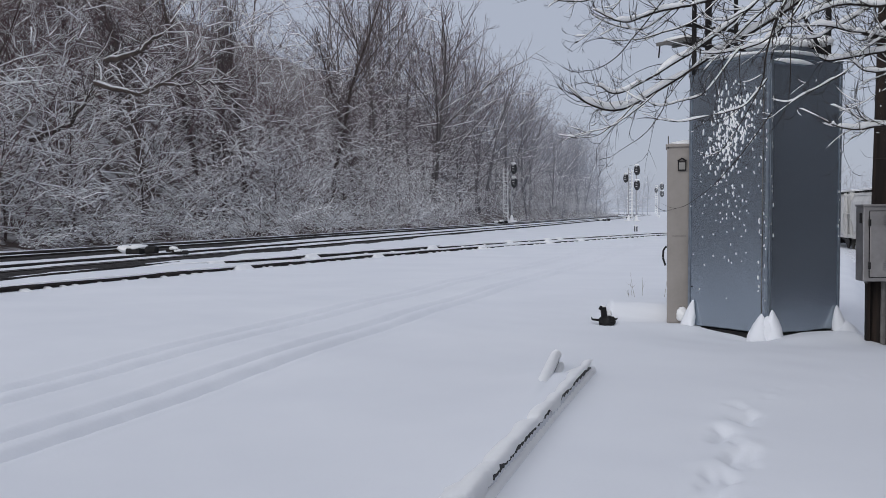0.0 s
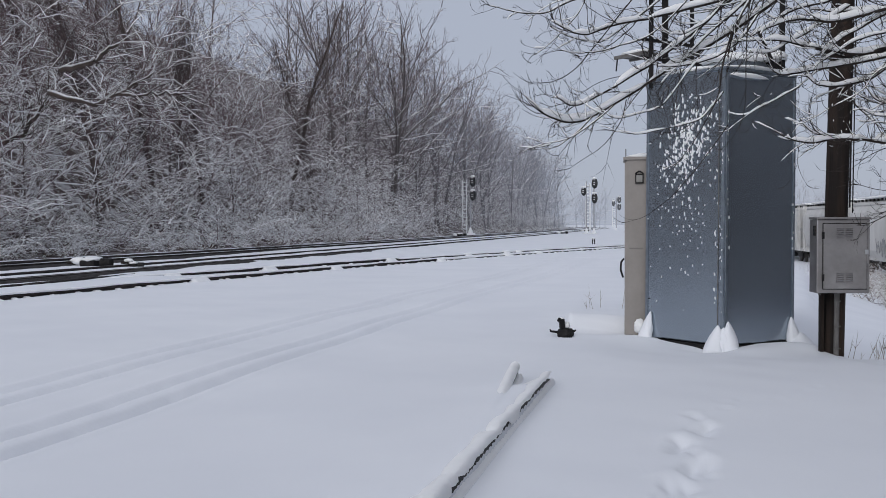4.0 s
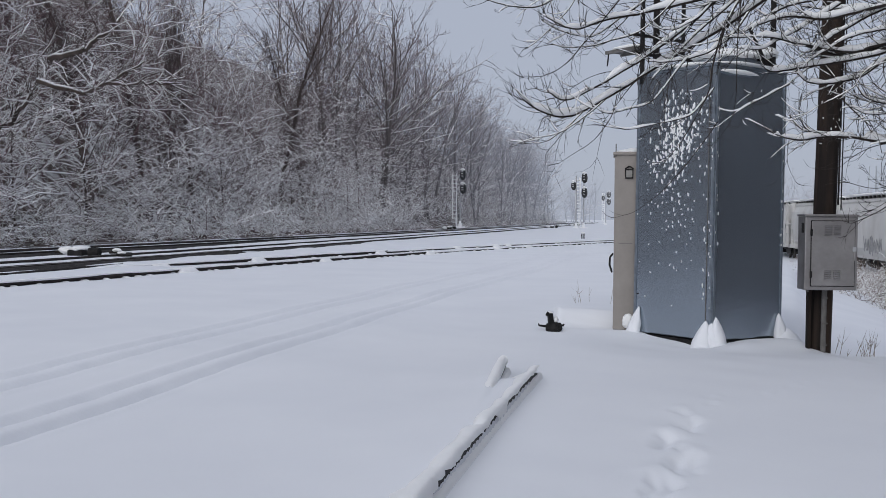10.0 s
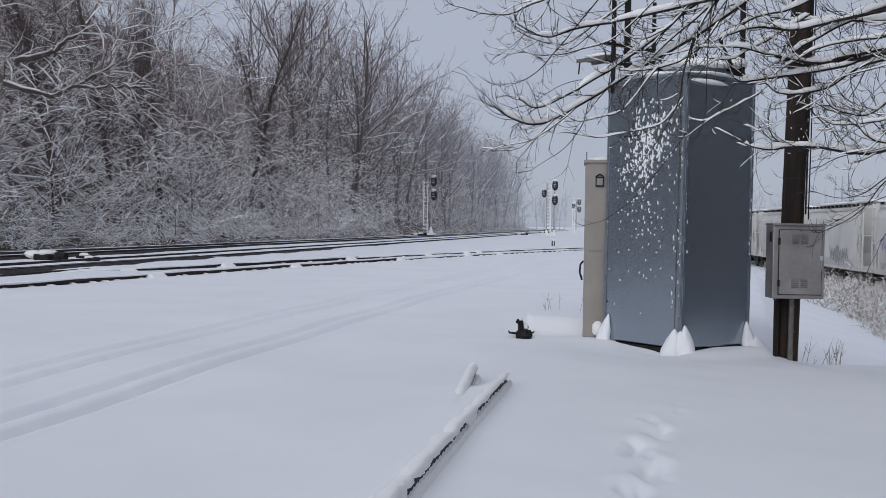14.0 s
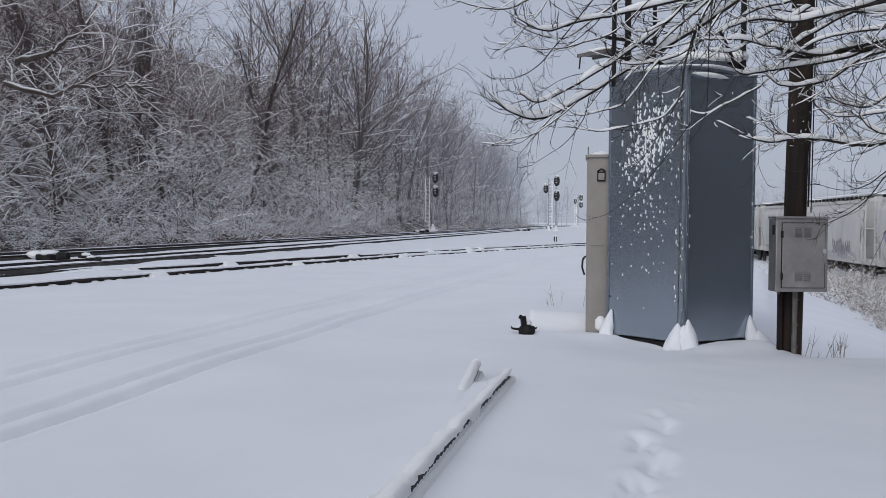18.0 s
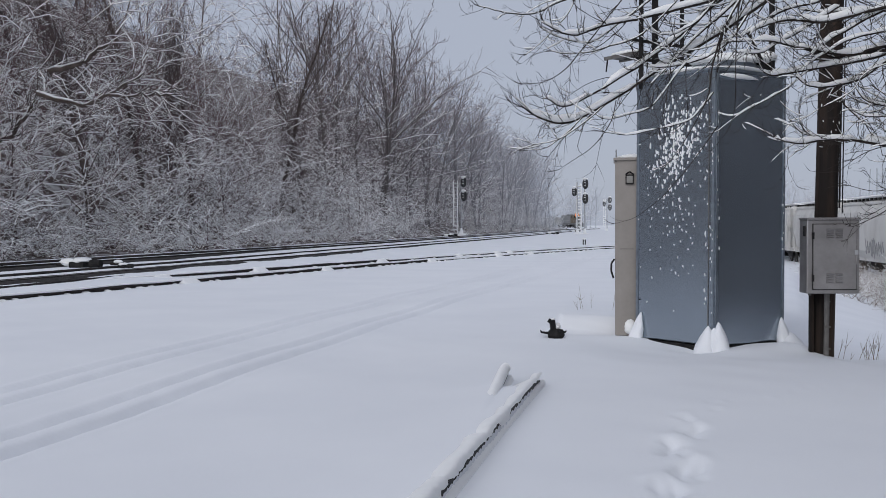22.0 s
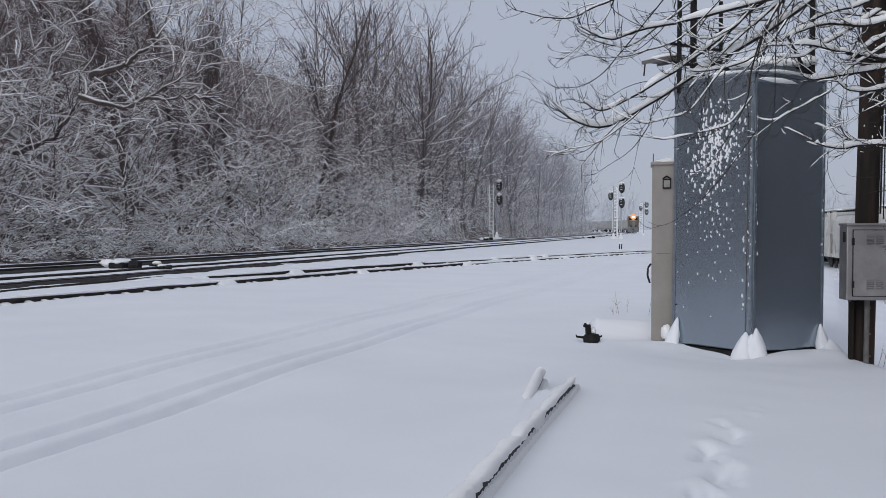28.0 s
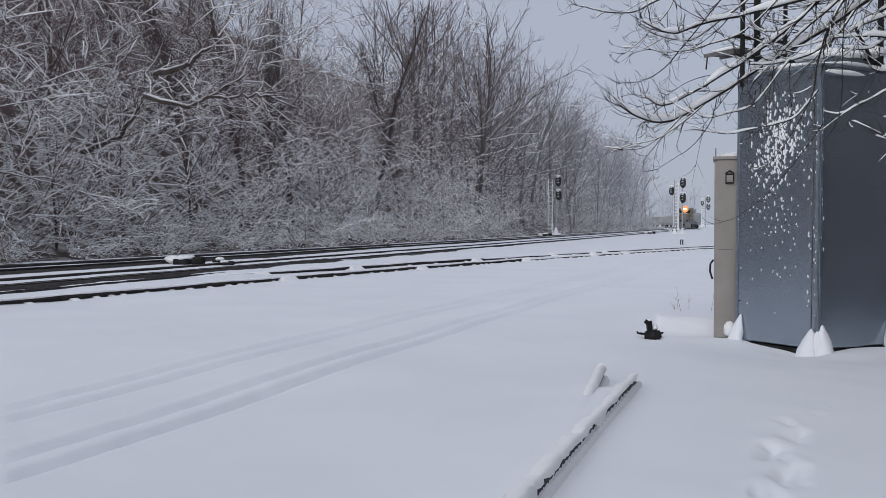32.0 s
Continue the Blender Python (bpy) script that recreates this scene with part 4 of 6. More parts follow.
# ---- galvanised equipment cabinet ----
def equipment_cabinet():
    W, D, H, Z0 = 1.035, 1.03, 2.615, 0.0
    c = thing("equipment_cabinet", "tall galvanised steel equipment cabinet spattered with wet snow", "cabinet", (CABINET[0], CABINET[1], 0), CAB_TURN)
    c.rotation_euler = (radians(0.1), radians(0.4), radians(CAB_TURN))
    # local x runs along the dark face, local y along the pale face, the corner at the origin
    part("body", box((W, D, H), (W / 2, D / 2, Z0 + H / 2), bevel=0.012), GALV, c)
    for x, y in ((0.0, 0.0), (W, 0.0), (0.0, D)):
        bm = bmesh.new()
        add_box(bm, (0.030, 0.008, H - 0.01), (x + (0.022 if x < 0.5 else -0.022), y - 0.005 if y < 0.5 else y + 0.004, Z0 + H / 2), bevel=0.002)
        add_box(bm, (0.008, 0.030, H - 0.01), (x - 0.005 if x < 0.5 else x + 0.005, y + (0.022 if y < 0.5 else -0.022), Z0 + H / 2), bevel=0.002)
        part("corner_trim", bm, GALV_EDGE, c)
    part("door_seam", box((0.004, 0.007, H - 0.06), (-0.004, 0.075, Z0 + H / 2)), CONDUIT, c)
    part("base_frame", box((W + 0.05, D + 0.05, 0.05), (W / 2, D / 2, Z0 - 0.035), bevel=0.006), BLACK, c)
    # black strip put in for the shaded gap under the pale face
    part("skid", box((0.05, 0.56, 0.05), (-0.006, 0.27, -0.048), bevel=0.006), BLACK, c, "black strip standing in for the shadow gap under the cabinet")
    for x, y in ((0.12, 0.12), (W - 0.12, 0.12), (0.12, D - 0.12), (W - 0.12, D - 0.12)):
        part("foot", box((0.16, 0.16, 0.3), (x, y, Z0 - 0.19)), BLACK, c)
    for k in range(9):
        z = Z0 + 0.15 + k * 0.285
        for u in (0.028, W - 0.03):
            part("rivet", rod((u, -0.008, z), (u, -0.014, z), 0.008, sides=6), GALV_EDGE, c)
        for u in (0.028, D - 0.03):
            part("rivet", rod((-0.008, u, z), (-0.014, u, z), 0.008, sides=6), GALV_EDGE, c)
    part("latch_mark", box((0.004, 0.022, 0.012), (-0.003, D - 0.055, Z0 + 0.39)), BLACK, c)
    # lid with an arched hatch, and the rack above
    part("lid", box((W + 0.02, D + 0.02, 0.03), (W / 2, D / 2, Z0 + H + 0.015), bevel=0.012), GALV_EDGE, c)
    part("snow_on_lid", add_blob(bmesh.new(), (W / 2, D / 2, Z0 + H + 0.04), (W * 0.55, D * 0.55, 0.06), 0.25, 3, 2, Z0 + H + 0.035), SNOW_CAP, c, "snow lying on the lid", smooth=True)
    bm = bmesh.new()
    n = 14
    for j in (0, 1):
        for i in range(n + 1):
            a = math.pi * i / n
            bm.verts.new((0.56 - 0.40 * math.cos(a), 0.16 + j * 0.45, Z0 + H + 0.04 + 0.12 * math.sin(a)))
    bm.verts.ensure_lookup_table()
    for i in range(n):
        bm.faces.new((bm.verts[i], bm.verts[i + 1], bm.verts[n + 2 + i], bm.verts[n + 1 + i]))
    bm.faces.new([bm.verts[i] for i in range(n + 1)][::-1])
    part("arched_hatch", bm, GALV_EDGE, c)
    part("snow_on_hatch", add_blob(bmesh.new(), (0.58, 0.40, Z0 + H + 0.17), (0.40, 0.28, 0.075), 0.25, 3, 6), SNOW_CAP, c, smooth=True)
    part("snow_ledge", add_blob(bmesh.new(), (0.30, -0.03, Z0 + H - 0.045), (0.26, 0.03, 0.022), 0.3, 3, 8), SNOW_CAP, c, "thin line of snow under the lid", smooth=True)
    # snow heaps against the corners: steep pointed lumps, one of them with two peaks
    for k, (x, y, rx, ry, h, z, leanx, leany) in enumerate(((-0.050, 0.075, 0.095, 0.115, 0.25, -0.05, 0.2, -0.3), (0.055, -0.050, 0.125, 0.085, 0.30, -0.06, -0.3, 0.2), (-0.045, D - 0.03, 0.08, 0.10, 0.31, -0.04, 0.3, -0.6), (W - 0.05, -0.055, 0.10, 0.09, 0.30, -0.06, -0.1, 0.4), (W - 0.02, -0.10, 0.21, 0.15, 0.17, -0.08, 0.2, 0.2), (0.04, 0.04, 0.145, 0.145, 0.24, -0.06, -0.4, -0.4))):
        bm = bmesh.new()
        bmesh.ops.create_uvsphere(bm, u_segments=22, v_segments=18, radius=1)
        for v in bm.verts:
            f = max(0.0, v.co.z) ** 1.3
            w = (1 - f) ** 0.70 * 1.12 if v.co.z > 0 else 1.25
            a = math.atan2(v.co.y, v.co.x)
            n = 1 + 0.22 * noise.noise(Vector((math.cos(a) * 1.6, math.sin(a) * 1.6, f * 3.6 + k * 5)))
            n = n + 0.10 * noise.noise(v.co * 5.0 + Vector((k, 0, 0)))
            v.co = Vector((x + math.cos(a) * rx * 0.84 * w * n + leanx * 0.10 * f, y + math.sin(a) * ry * 0.84 * w * n + leany * 0.10 * f, z + f * h * 0.93 * (1 + 0.05 * n) if v.co.z > 0 else z - 0.04))
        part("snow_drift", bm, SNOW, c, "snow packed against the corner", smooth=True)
    # spatter of wet snow on the faces
    rnd = random.Random(3)
    bm = bmesh.new()
    for i in range(470):
        if i < 330:
            u, z = rnd.gauss(0.50, 0.15), rnd.gauss(1.93, 0.26)
            u += (z - 1.83) * -0.22
            k = rnd.choice((0.45, 0.7, 0.9, 1.1, 1.35))
        elif i < 420:
            u, z = rnd.gauss(0.50, 0.24), rnd.gauss(1.30, 0.35)
            k = rnd.uniform(0.35, 0.8)
        else:
            u, z = rnd.choice((0.012, 0.03, 0.11)) + rnd.gauss(0, 0.008), rnd.uniform(0.3, 2.45)
            k = rnd.uniform(0.6, 1.2)
        if not (0.02 < u < D - 0.03 and 0.2 < z < 2.5):
            continue
        vs = bmesh.ops.create_icosphere(bm, subdivisions=1, radius=1)["verts"]
        w, h = 0.0085 * k, 0.0165 * k * rnd.uniform(0.7, 1.7)
        lean = rnd.uniform(-0.35, 0.35)
        for v in vs:
            v.co = Vector((-0.006 + v.co.x * 0.006, u + v.co.y * w + v.co.z * h * lean, z + v.co.z * h))
    part("snow_spatter", bm, SNOW_CAP, c, "spots of wet snow stuck to the sheet")["kind"] = "stuff"
    bm = bmesh.new()
    for i in range(24):
        u, z = rnd.choice((0.03, 0.035, 0.05, W - 0.03)) + rnd.gauss(0, 0.006), rnd.uniform(0.9, 2.45)
        vs = bmesh.ops.create_icosphere(bm, subdivisions=1, radius=1)["verts"]
        for v in vs:
            v.co = Vector((u + v.co.x * 0.007, -0.006 + v.co.y * 0.006, z + v.co.z * rnd.uniform(0.018, 0.022)))
    part("snow_spatter", bm, SNOW_CAP, c)["kind"] = "stuff"


equipment_cabinet()


def roof_rack():
    """Dark steel posts and rails standing behind the cabinet, with a small grating shelf."""
    r = thing("antenna_rack", "dark steel pipe rack above the cabinet lid, snowy rails", "rack", (CABINET[0], CABINET[1], 0), CAB_TURN)
    top = 2.62
    for x, y, h, w in ((0.02, 1.02, 1.0, 0.022), (0.22, 1.04, 1.0, 0.030), (0.97, 0.10, 1.15, 0.026), (0.62, 1.04, 0.9, 0.02)):
        part("post", box((w * 1.6, w * 1.6, h + 0.1), (x, min(y, 0.97), top - 0.03 + h / 2), bevel=0.004), BLACK, r)
    for z in (2.86, 3.05):
        part("cross_rail", box((1.0, 0.03, 0.03), (0.48, 1.05, z), bevel=0.004), BLACK, r)
    part("cross_rail", box((0.03, 1.0, 0.03), (0.97, 0.58, 2.86), bevel=0.004), BLACK, r)
    for a, b in (((0.60, 0.10, 3.05), (0.97, 0.12, 2.62)), ((0.40, 0.9, 2.62), (0.75, 0.5, 2.95))):
        part("brace", rod(a, b, 0.017, sides=6), BLACK, r)
    sh = new("shelf")
    sh.parent = r
    part("frame", box((0.03, 0.42, 0.035), (-0.02, 1.25, 2.91)), CONDUIT, sh)
    part("frame", box((0.03, 0.42, 0.035), (0.20, 1.25, 2.91)), CONDUIT, sh)
    for k in range(9):
        part("slat", box((0.22, 0.022, 0.02), (0.09, 1.06 + k * 0.046, 2.92)), CONDUIT, sh)
    part("hanger", rod((-0.02, 1.42, 2.91), (-0.02, 1.44, 2.77), 0.008, sides=5), BLACK, sh)
    part("snow_cap", add_blob(bmesh.new(), (0.09, 1.25, 2.945), (0.12, 0.23, 0.03), 0.3, 2, 4), SNOW_CAP, sh, smooth=True)
    part("lump", box((0.18, 0.14, 0.12), (0.96, 0.20, 2.76), bevel=0.02), BLACK, r)
    part("snow_cap", add_blob(bmesh.new(), (0.95, 0.22, 2.83), (0.17, 0.16, 0.075), 0.3, 3, 5), SNOW_CAP, r, smooth=True)


roof_rack()


def tan_cabinet():
    c = thing("tan_cabinet", "narrow tan enamelled steel cabinet beside the galvanised one", "cabinet", (1.770, 10.60, 0), -9.5)
    W, D, H = 0.34, 0.5, 1.825
    part("body", box((W, D, H), (W / 2, D / 2, H / 2), bevel=0.01), TAN, c)
    part("lid", box((W + 0.03, D + 0.04, 0.03), (W / 2, D / 2, H + 0.012), bevel=0.006), TAN, c)
    part("snow_cap", add_blob(bmesh.new(), (W / 2, D / 2, H + 0.025), (W * 0.52, D * 0.5, 0.05), 0.25, 3, 3, H + 0.022), SNOW_CAP, c, smooth=True)
    part("rod", rod((0.012, -0.01, H - 0.02), (0.012, -0.01, H + 0.11), 0.006, sides=6), CONDUIT, c)
    bm = box((0.085, 0.02, 0.10), (0.15, -0.012, 1.625), bevel=0.004)
    vent = part("vent_hood", bm, BLACK, c)
    part("plate", box((0.062, 0.006, 0.072), (0.15, -0.025, 1.625)), PAPER, vent)
    part("hood", rod((0.108, -0.02, 1.675), (0.15, -0.02, 1.705), 0.008, sides=5), BLACK, vent)
    part("hood", rod((0.192, -0.02, 1.675), (0.15, -0.02, 1.705), 0.008, sides=5), BLACK, vent)
    part("seam", box((0.14, 0.004, 0.006), (0.12, -0.003, 0.905)), CONDUIT, c)
    cable = new("cable")
    cable.parent = c
    pts = [(-0.005, -0.02, 0.80), (-0.035, -0.02, 0.76), (-0.04, -0.02, 0.68), (-0.015, -0.02, 0.60)]
    for a, b in zip(pts, pts[1:]):
        part("length", rod(a, b, 0.010, sides=6), BLACK, cable)
    part("snow_drift", add_blob(bmesh.new(), (0.15, -0.03, 0.10), (0.055, 0.04, 0.075), 0.35, 3, 9), SNOW_CAP, c, smooth=True)


tan_cabinet()


def pole():
    p = thing("utility_pole", "dark creosoted wooden utility pole with snow flecks", "utility pole", (3.475, 9.4, -0.4))
    n, sides = 16, 18
    bm = bmesh.new()
    rings = []
    for i in range(n + 1):
        z = 8.2 * i / n
        r = 0.106 - 0.0030 * z
        lean = 0.024 * z
        ring = []
        for k in range(sides):
            a = 2 * math.pi * k / sides
            rr = r * (1 + 0.03 * noise.noise(Vector((math.cos(a) * 2, math.sin(a) * 2, z * 0.4))))
            ring.append(bm.verts.new((lean + rr * math.cos(a), rr * math.sin(a), z)))
        rings.append(ring)
    for i in range(n):
        for k in range(sides):
            bm.faces.new((rings[i][k], rings[i][(k + 1) % sides], rings[i + 1][(k + 1) % sides], rings[i + 1][k]))
    bm.faces.new(rings[-1])
    part("shaft", bm, POLE_WOOD, p, smooth=True)
    part("conduit", rod((-0.01, -0.14, 0.0), (0.0, -0.14, 1.1), 0.024, sides=10), CONDUIT, p)
    for z in (0.42, 0.62, 0.85):
        part("strap", box((0.056, 0.012, 0.012), (-0.005, -0.160, z)), CONDUIT, p)
    part("guard_board", box((0.035, 0.05, 1.1), (-0.115, -0.06, 0.5), bevel=0.005), POLE_WOOD, p)
    part("cable", rod((0.142, -0.05, 1.7), (0.22, -0.02, 6.5), 0.009, sides=6), BLACK, p)
    part("cable", rod((0.165, -0.06, 1.65), (0.235, -0.04, 6.5), 0.006, sides=6), BLACK, p)
    rnd = random.Random(8)
    bm = bmesh.new()
    for i in range(22):
        a, z = rnd.uniform(-2.9, -0.5), rnd.uniform(2.3, 3.6)
        r = 0.104 - 0.003 * z
        add_blob(bm, (0.024 * z + r * math.cos(a), r * math.sin(a), z), (0.006, 0.004, rnd.uniform(0.006, 0.02)), 0.3, 1, i)
    part("snow_flecks", bm, SNOW_CAP, p)["kind"] = "stuff"
    # metal box strapped to the pole
    b = thing("control_box", "stainless steel control box with louvred door strapped to the pole", "control box", (3.446, 9.14, 0), -2)
    W, H, D = 0.462, 0.655, 0.21
    z = 0.536
    part("body", box((W, D, H), (0, 0, z + H / 2), bevel=0.008), STEEL_BOX, b)
    part("lid", box((W + 0.014, D + 0.024, 0.020), (0, -0.006, z + H + 0.011), bevel=0.005), STEEL_BOX, b)
    d = new("door")
    d.parent = b
    part("panel", box((W - 0.085, 0.014, H - 0.08), (0.012, -D / 2 - 0.010, z + H / 2), bevel=0.004), STEEL_BOX, d)
    for dx in (-1, 1):
        part("gasket", box((0.007, 0.006, H - 0.07), (0.012 + dx * (W - 0.08) / 2, -D / 2 - 0.004, z + H / 2)), BLACK, d)
    for dz in (-1, 1):
        part("gasket", box((W - 0.08, 0.006, 0.007), (0.012, -D / 2 - 0.004, z + H / 2 + dz * (H - 0.074) / 2)), BLACK, d)
    for zz in (z + H - 0.16, z + 0.10):
        for dx in (-0.045, 0.035):
            for k in range(5):
                part("louvre", box((0.062, 0.012, 0.008), (0.01 + dx, -D / 2 - 0.02, zz + k * 0.019), Euler((0.5, 0, 0)).to_matrix()), STEEL_BOX, d)
    hn = part("handle", box((0.030, 0.02, 0.042), (0.195, -D / 2 - 0.026, z + H * 0.56), bevel=0.006), SILVER, d)
    part("lever", box((0.012, 0.012, 0.085), (0.197, -D / 2 - 0.03, z + H * 0.56 - 0.06), bevel=0.003), STEEL_BOX, hn)
    for zz in (z + H - 0.14, z + 0.14):
        part("hinge", rod((-W / 2 + 0.052, -D / 2 - 0.015, zz - 0.03), (-W / 2 + 0.052, -D / 2 - 0.015, zz + 0.03), 0.011, sides=8), BLACK, d)
    part("hasp", box((0.012, 0.035, 0.09), (-W / 2 - 0.006, -D / 2 + 0.05, z + H - 0.10)), BLACK, b)
    part("knockout", rod((-W / 2 + 0.05, -0.03, z - 0.02), (-W / 2 + 0.05, -0.03, z), 0.014, sides=8), CONDUIT, b)
    for zz in (z + 0.12, z + H - 0.12):
        part("bracket", box((0.30, 0.05, 0.03), (0.02, D / 2 + 0.012, zz)), CONDUIT, b)


pole()


def switch_stand():
    s = thing("switch_stand", "black iron switch stand half buried in snow", "switch stand", (1.13, 10.72, -0.035), 8)
    part("base", add_blob(bmesh.new(), (0.035, 0, 0.03), (0.085, 0.07, 0.065), 0.35, 3, 6), BLACK, s)
    part("column", box((0.055, 0.06, 0.16), (0.005, 0, 0.11), Euler((0, -0.1, 0)).to_matrix(), bevel=0.008), BLACK, s)
    part("crank", box((0.024, 0.03, 0.045), (-0.035, -0.01, 0.185), Euler((0, 0.5, 0)).to_matrix(), bevel=0.006), BLACK, s)
    for x, z, tip in ((-0.115, 0.062, 0.085), (0.135, 0.062, 0.075)):
        arm = part("lever", rod((0.02, 0, 0.045), (x, 0, z), 0.016, 0.011, 7), BLACK, s)
        part("fork", rod((x, 0, z - 0.006), (x * 1.12, 0, tip), 0.010, 0.006, 6), BLACK, arm)
    part("snow_cap", add_blob(bmesh.new(), (0.055, 0.03, 0.115), (0.040, 0.045, 0.040), 0.4, 3, 1), SNOW_CAP, s, smooth=True)
    part("snow_cap", add_blob(bmesh.new(), (0.005, 0.02, 0.195), (0.026, 0.035, 0.014), 0.3, 2, 5), SNOW_CAP, s, smooth=True)


switch_stand()


def capped_rail(name, label, a, b, breaks, seed, size=1.0):
    """Old rail on the ground: a rounded cap of snow over a dark web, and snow on its foot."""
    r = thing(name, label, "rail", (a[0], a[1], 0))
    a, b = Vector((0, 0, 0)), Vector((b[0] - a[0], b[1] - a[1], 0))
    h = math.atan2(b.x, b.y)
    web = [(-0.02, -0.03), (0.012, -0.03), (0.012, 0.078), (-0.02, 0.078)]
    v, f = sweep([(b.x * t, b.y * t, 0.0 if t < 0.9 else -0.05 * (t - 0.9) / 0.1, h) for t in (0.12, 0.25, 0.5, 0.75, 0.9, 0.94, 0.98)], web)
    raw("web", v, f, BLACK, r, "dark rusty side of the rail")
    nz = lambda t, k, o: noise.noise(Vector((t * k * b.length, o + seed, 1)))
    n = int(b.length / 0.03)
    verts, faces = [], []
    for i in range(n + 1):
        t = i / n
        w = 0.030
        for u, z in ((0.006, 0.034 + 0.012 * nz(t, 4, 2) + 0.008 * nz(t, 19, 5)), (0.006 + w * 0.55, 0.030 + 0.005 * nz(t, 5, 8)), (0.006 + w, 0.020), (0.012 + w, -0.04)):
            verts.append((b.x * t + u * math.cos(h), b.y * t - u * math.sin(h), z))
    for i in range(n):
        for k in range(3):
            q = i * 4 + k
            faces.append((q, q + 4, q + 5, q + 1))
    raw("foot_snow", verts, faces, SNOW_CAP, r, "snow on the foot of the rail", smooth=True)
    for t0, t1 in breaks:
        verts, faces, m = [], [], 10
        n = max(8, int((t1 - t0) * b.length / 0.03))
        for i in range(n + 1):
            t = t0 + (t1 - t0) * i / n
            e = min(1.0, 0.66 + 3 * (i / n), 0.60 + 6 * (1 - i / n))
            c = b * t
            lip = 0.010 - 0.17 * max(0.0, nz(t, 2.2, 9) - 0.02) + 0.016 * nz(t, 7, 4) + 0.006 * nz(t, 33, 4)
            for k in range(m):
                ang = math.pi * k / (m - 1)
                left = math.cos(ang) > 0
                thin = 1.0 - 0.45 * max(0.0, t - 0.35) / 0.65
                u = -math.cos(ang) * ((0.085 + 0.05 * nz(t, 3, 6)) * thin if left else 0.022 * size) * e + (0.010 * nz(t, 20, 7) if not left else 0)
                u -= 0.34 * thin * (1 + 0.4 * nz(t, 2, 3)) if k == 0 else 0
                z = 0.070 + math.sin(ang) * 0.040 * thin * e * (1 + 0.3 * nz(t, 5, 1) + 0.12 * nz(t, 23, 8)) + (lip if k == m - 1 else (-0.095 if k == 0 else (-0.022 if k == 1 else 0)))
                verts.append((c.x + u * math.cos(h), c.y - u * math.sin(h), z))
        for i in range(n):
            for k in range(m - 1):
                q = i * m + k
                faces.append((q, q + m, q + m + 1, q + 1))
        raw("snow_cap", verts, faces, SNOW_CAP, r, "rounded cap of snow along the rail", smooth=True)


def old_rail():
    capped_rail("old_rail", "old steel rail lying under a thick cap of snow", (-0.222, 3.3), (0.690, 7.41), ((-0.01, 0.245), (0.235, 0.47), (0.465, 0.66), (0.65, 1.0)), 3)
    # the stub rises out of the snow towards its end
    r = thing("rail_stub", "short piece of old rail poking out of the snow", "rail", (0.250, 6.20, 0))
    h = math.atan2(0.205, 1.40)
    line = [(0.205 * t, 1.40 * t, 0.004 + 0.062 * t, h) for t in [k / 16 for k in range(17)]]
    v, f = sweep(line, ((-0.010, -0.10), (0.016, -0.10), (0.016, 0.022), (-0.010, 0.022)))
    raw("web", v, f, BLACK, r, "dark rusty side of the rail")
    verts, faces, m = [], [], 9
    for i, (x, y, z, _) in enumerate(line):
        e = min(1.0, 0.35 + i / 7)
        n = 0.010 * noise.noise(Vector((y * 4, 2, 0))) + 0.005 * noise.noise(Vector((y * 15, 5, 0)))
        for u, w in ((-0.115 * e, -0.14), (-0.080 * e, -0.050), (-0.056 * e, 0.012), (-0.038, 0.046 * e), (-0.010, 0.066 * e), (0.016, 0.060 * e), (0.032, 0.040 * e), (0.034, 0.020), (0.018, 0.012 + n)):
            verts.append((x + u * math.cos(h), y - u * math.sin(h), z + w + n * 0.6))
    for i in range(len(line) - 1):
        for k in range(m - 1):
            a = i * m + k
            faces.append((a, a + m, a + m + 1, a + 1))
    faces.append(tuple((len(line) - 1) * m + k for k in range(m)))
    raw("snow_cap", verts, faces, SNOW_CAP, r, "rounded cap of snow along the rail", smooth=True)
    verts, faces = [], []
    for i, (x, y, z, _) in enumerate(line):
        for u, w in ((0.012, 0.002), (0.045, -0.004), (0.075, -0.10)):
            verts.append((x + u * math.cos(h), y - u * math.sin(h), z - 0.030 + w + 0.006 * noise.noise(Vector((y * 9, 8, 0)))))
    for i in range(len(line) - 1):
        for k in range(2):
            a = i * 3 + k
            faces.append((a, a + 3, a + 4, a + 1))
    raw("foot_snow", verts, faces, SNOW_CAP, r, "snow on the foot of the rail", smooth=True)


old_rail()

switch_machine((-9.25, 25.9, 0.10), -12, 0.56, "black point machine heaped with snow between the main tracks")
switch_machine((-8.10, 25.6, 0.12), -12, 0.27, "small dark track box with a round snow cap")
for s, q, k in ((118, -1.6, 0.6), (160, -1.7, 0.7), (92, 5.6, 0.6)):
    x, y, h = main_at(s, q)
    switch_machine((x, y, ground_at(x, y)), -math.degrees(h), k, "low point machine under snow beside the main line")


def marker_post(at):
    m = thing("marker_post", "short dark post by the siding, two feet showing", "post", at)
    part("post", box((0.07, 0.06, 0.36), (-0.06, 0, 0.14), bevel=0.01), SIGNAL_BLACK, m)
    part("post", box((0.07, 0.06, 0.36), (0.06, 0, 0.14), bevel=0.01), SIGNAL_BLACK, m)
    part("snow_cap", add_blob(bmesh.new(), (0, 0, 0.33), (0.13, 0.09, 0.06), 0.2, 2, 3), SNOW_CAP, m, smooth=True)


marker_post((8.2, 60.0, 0.0))


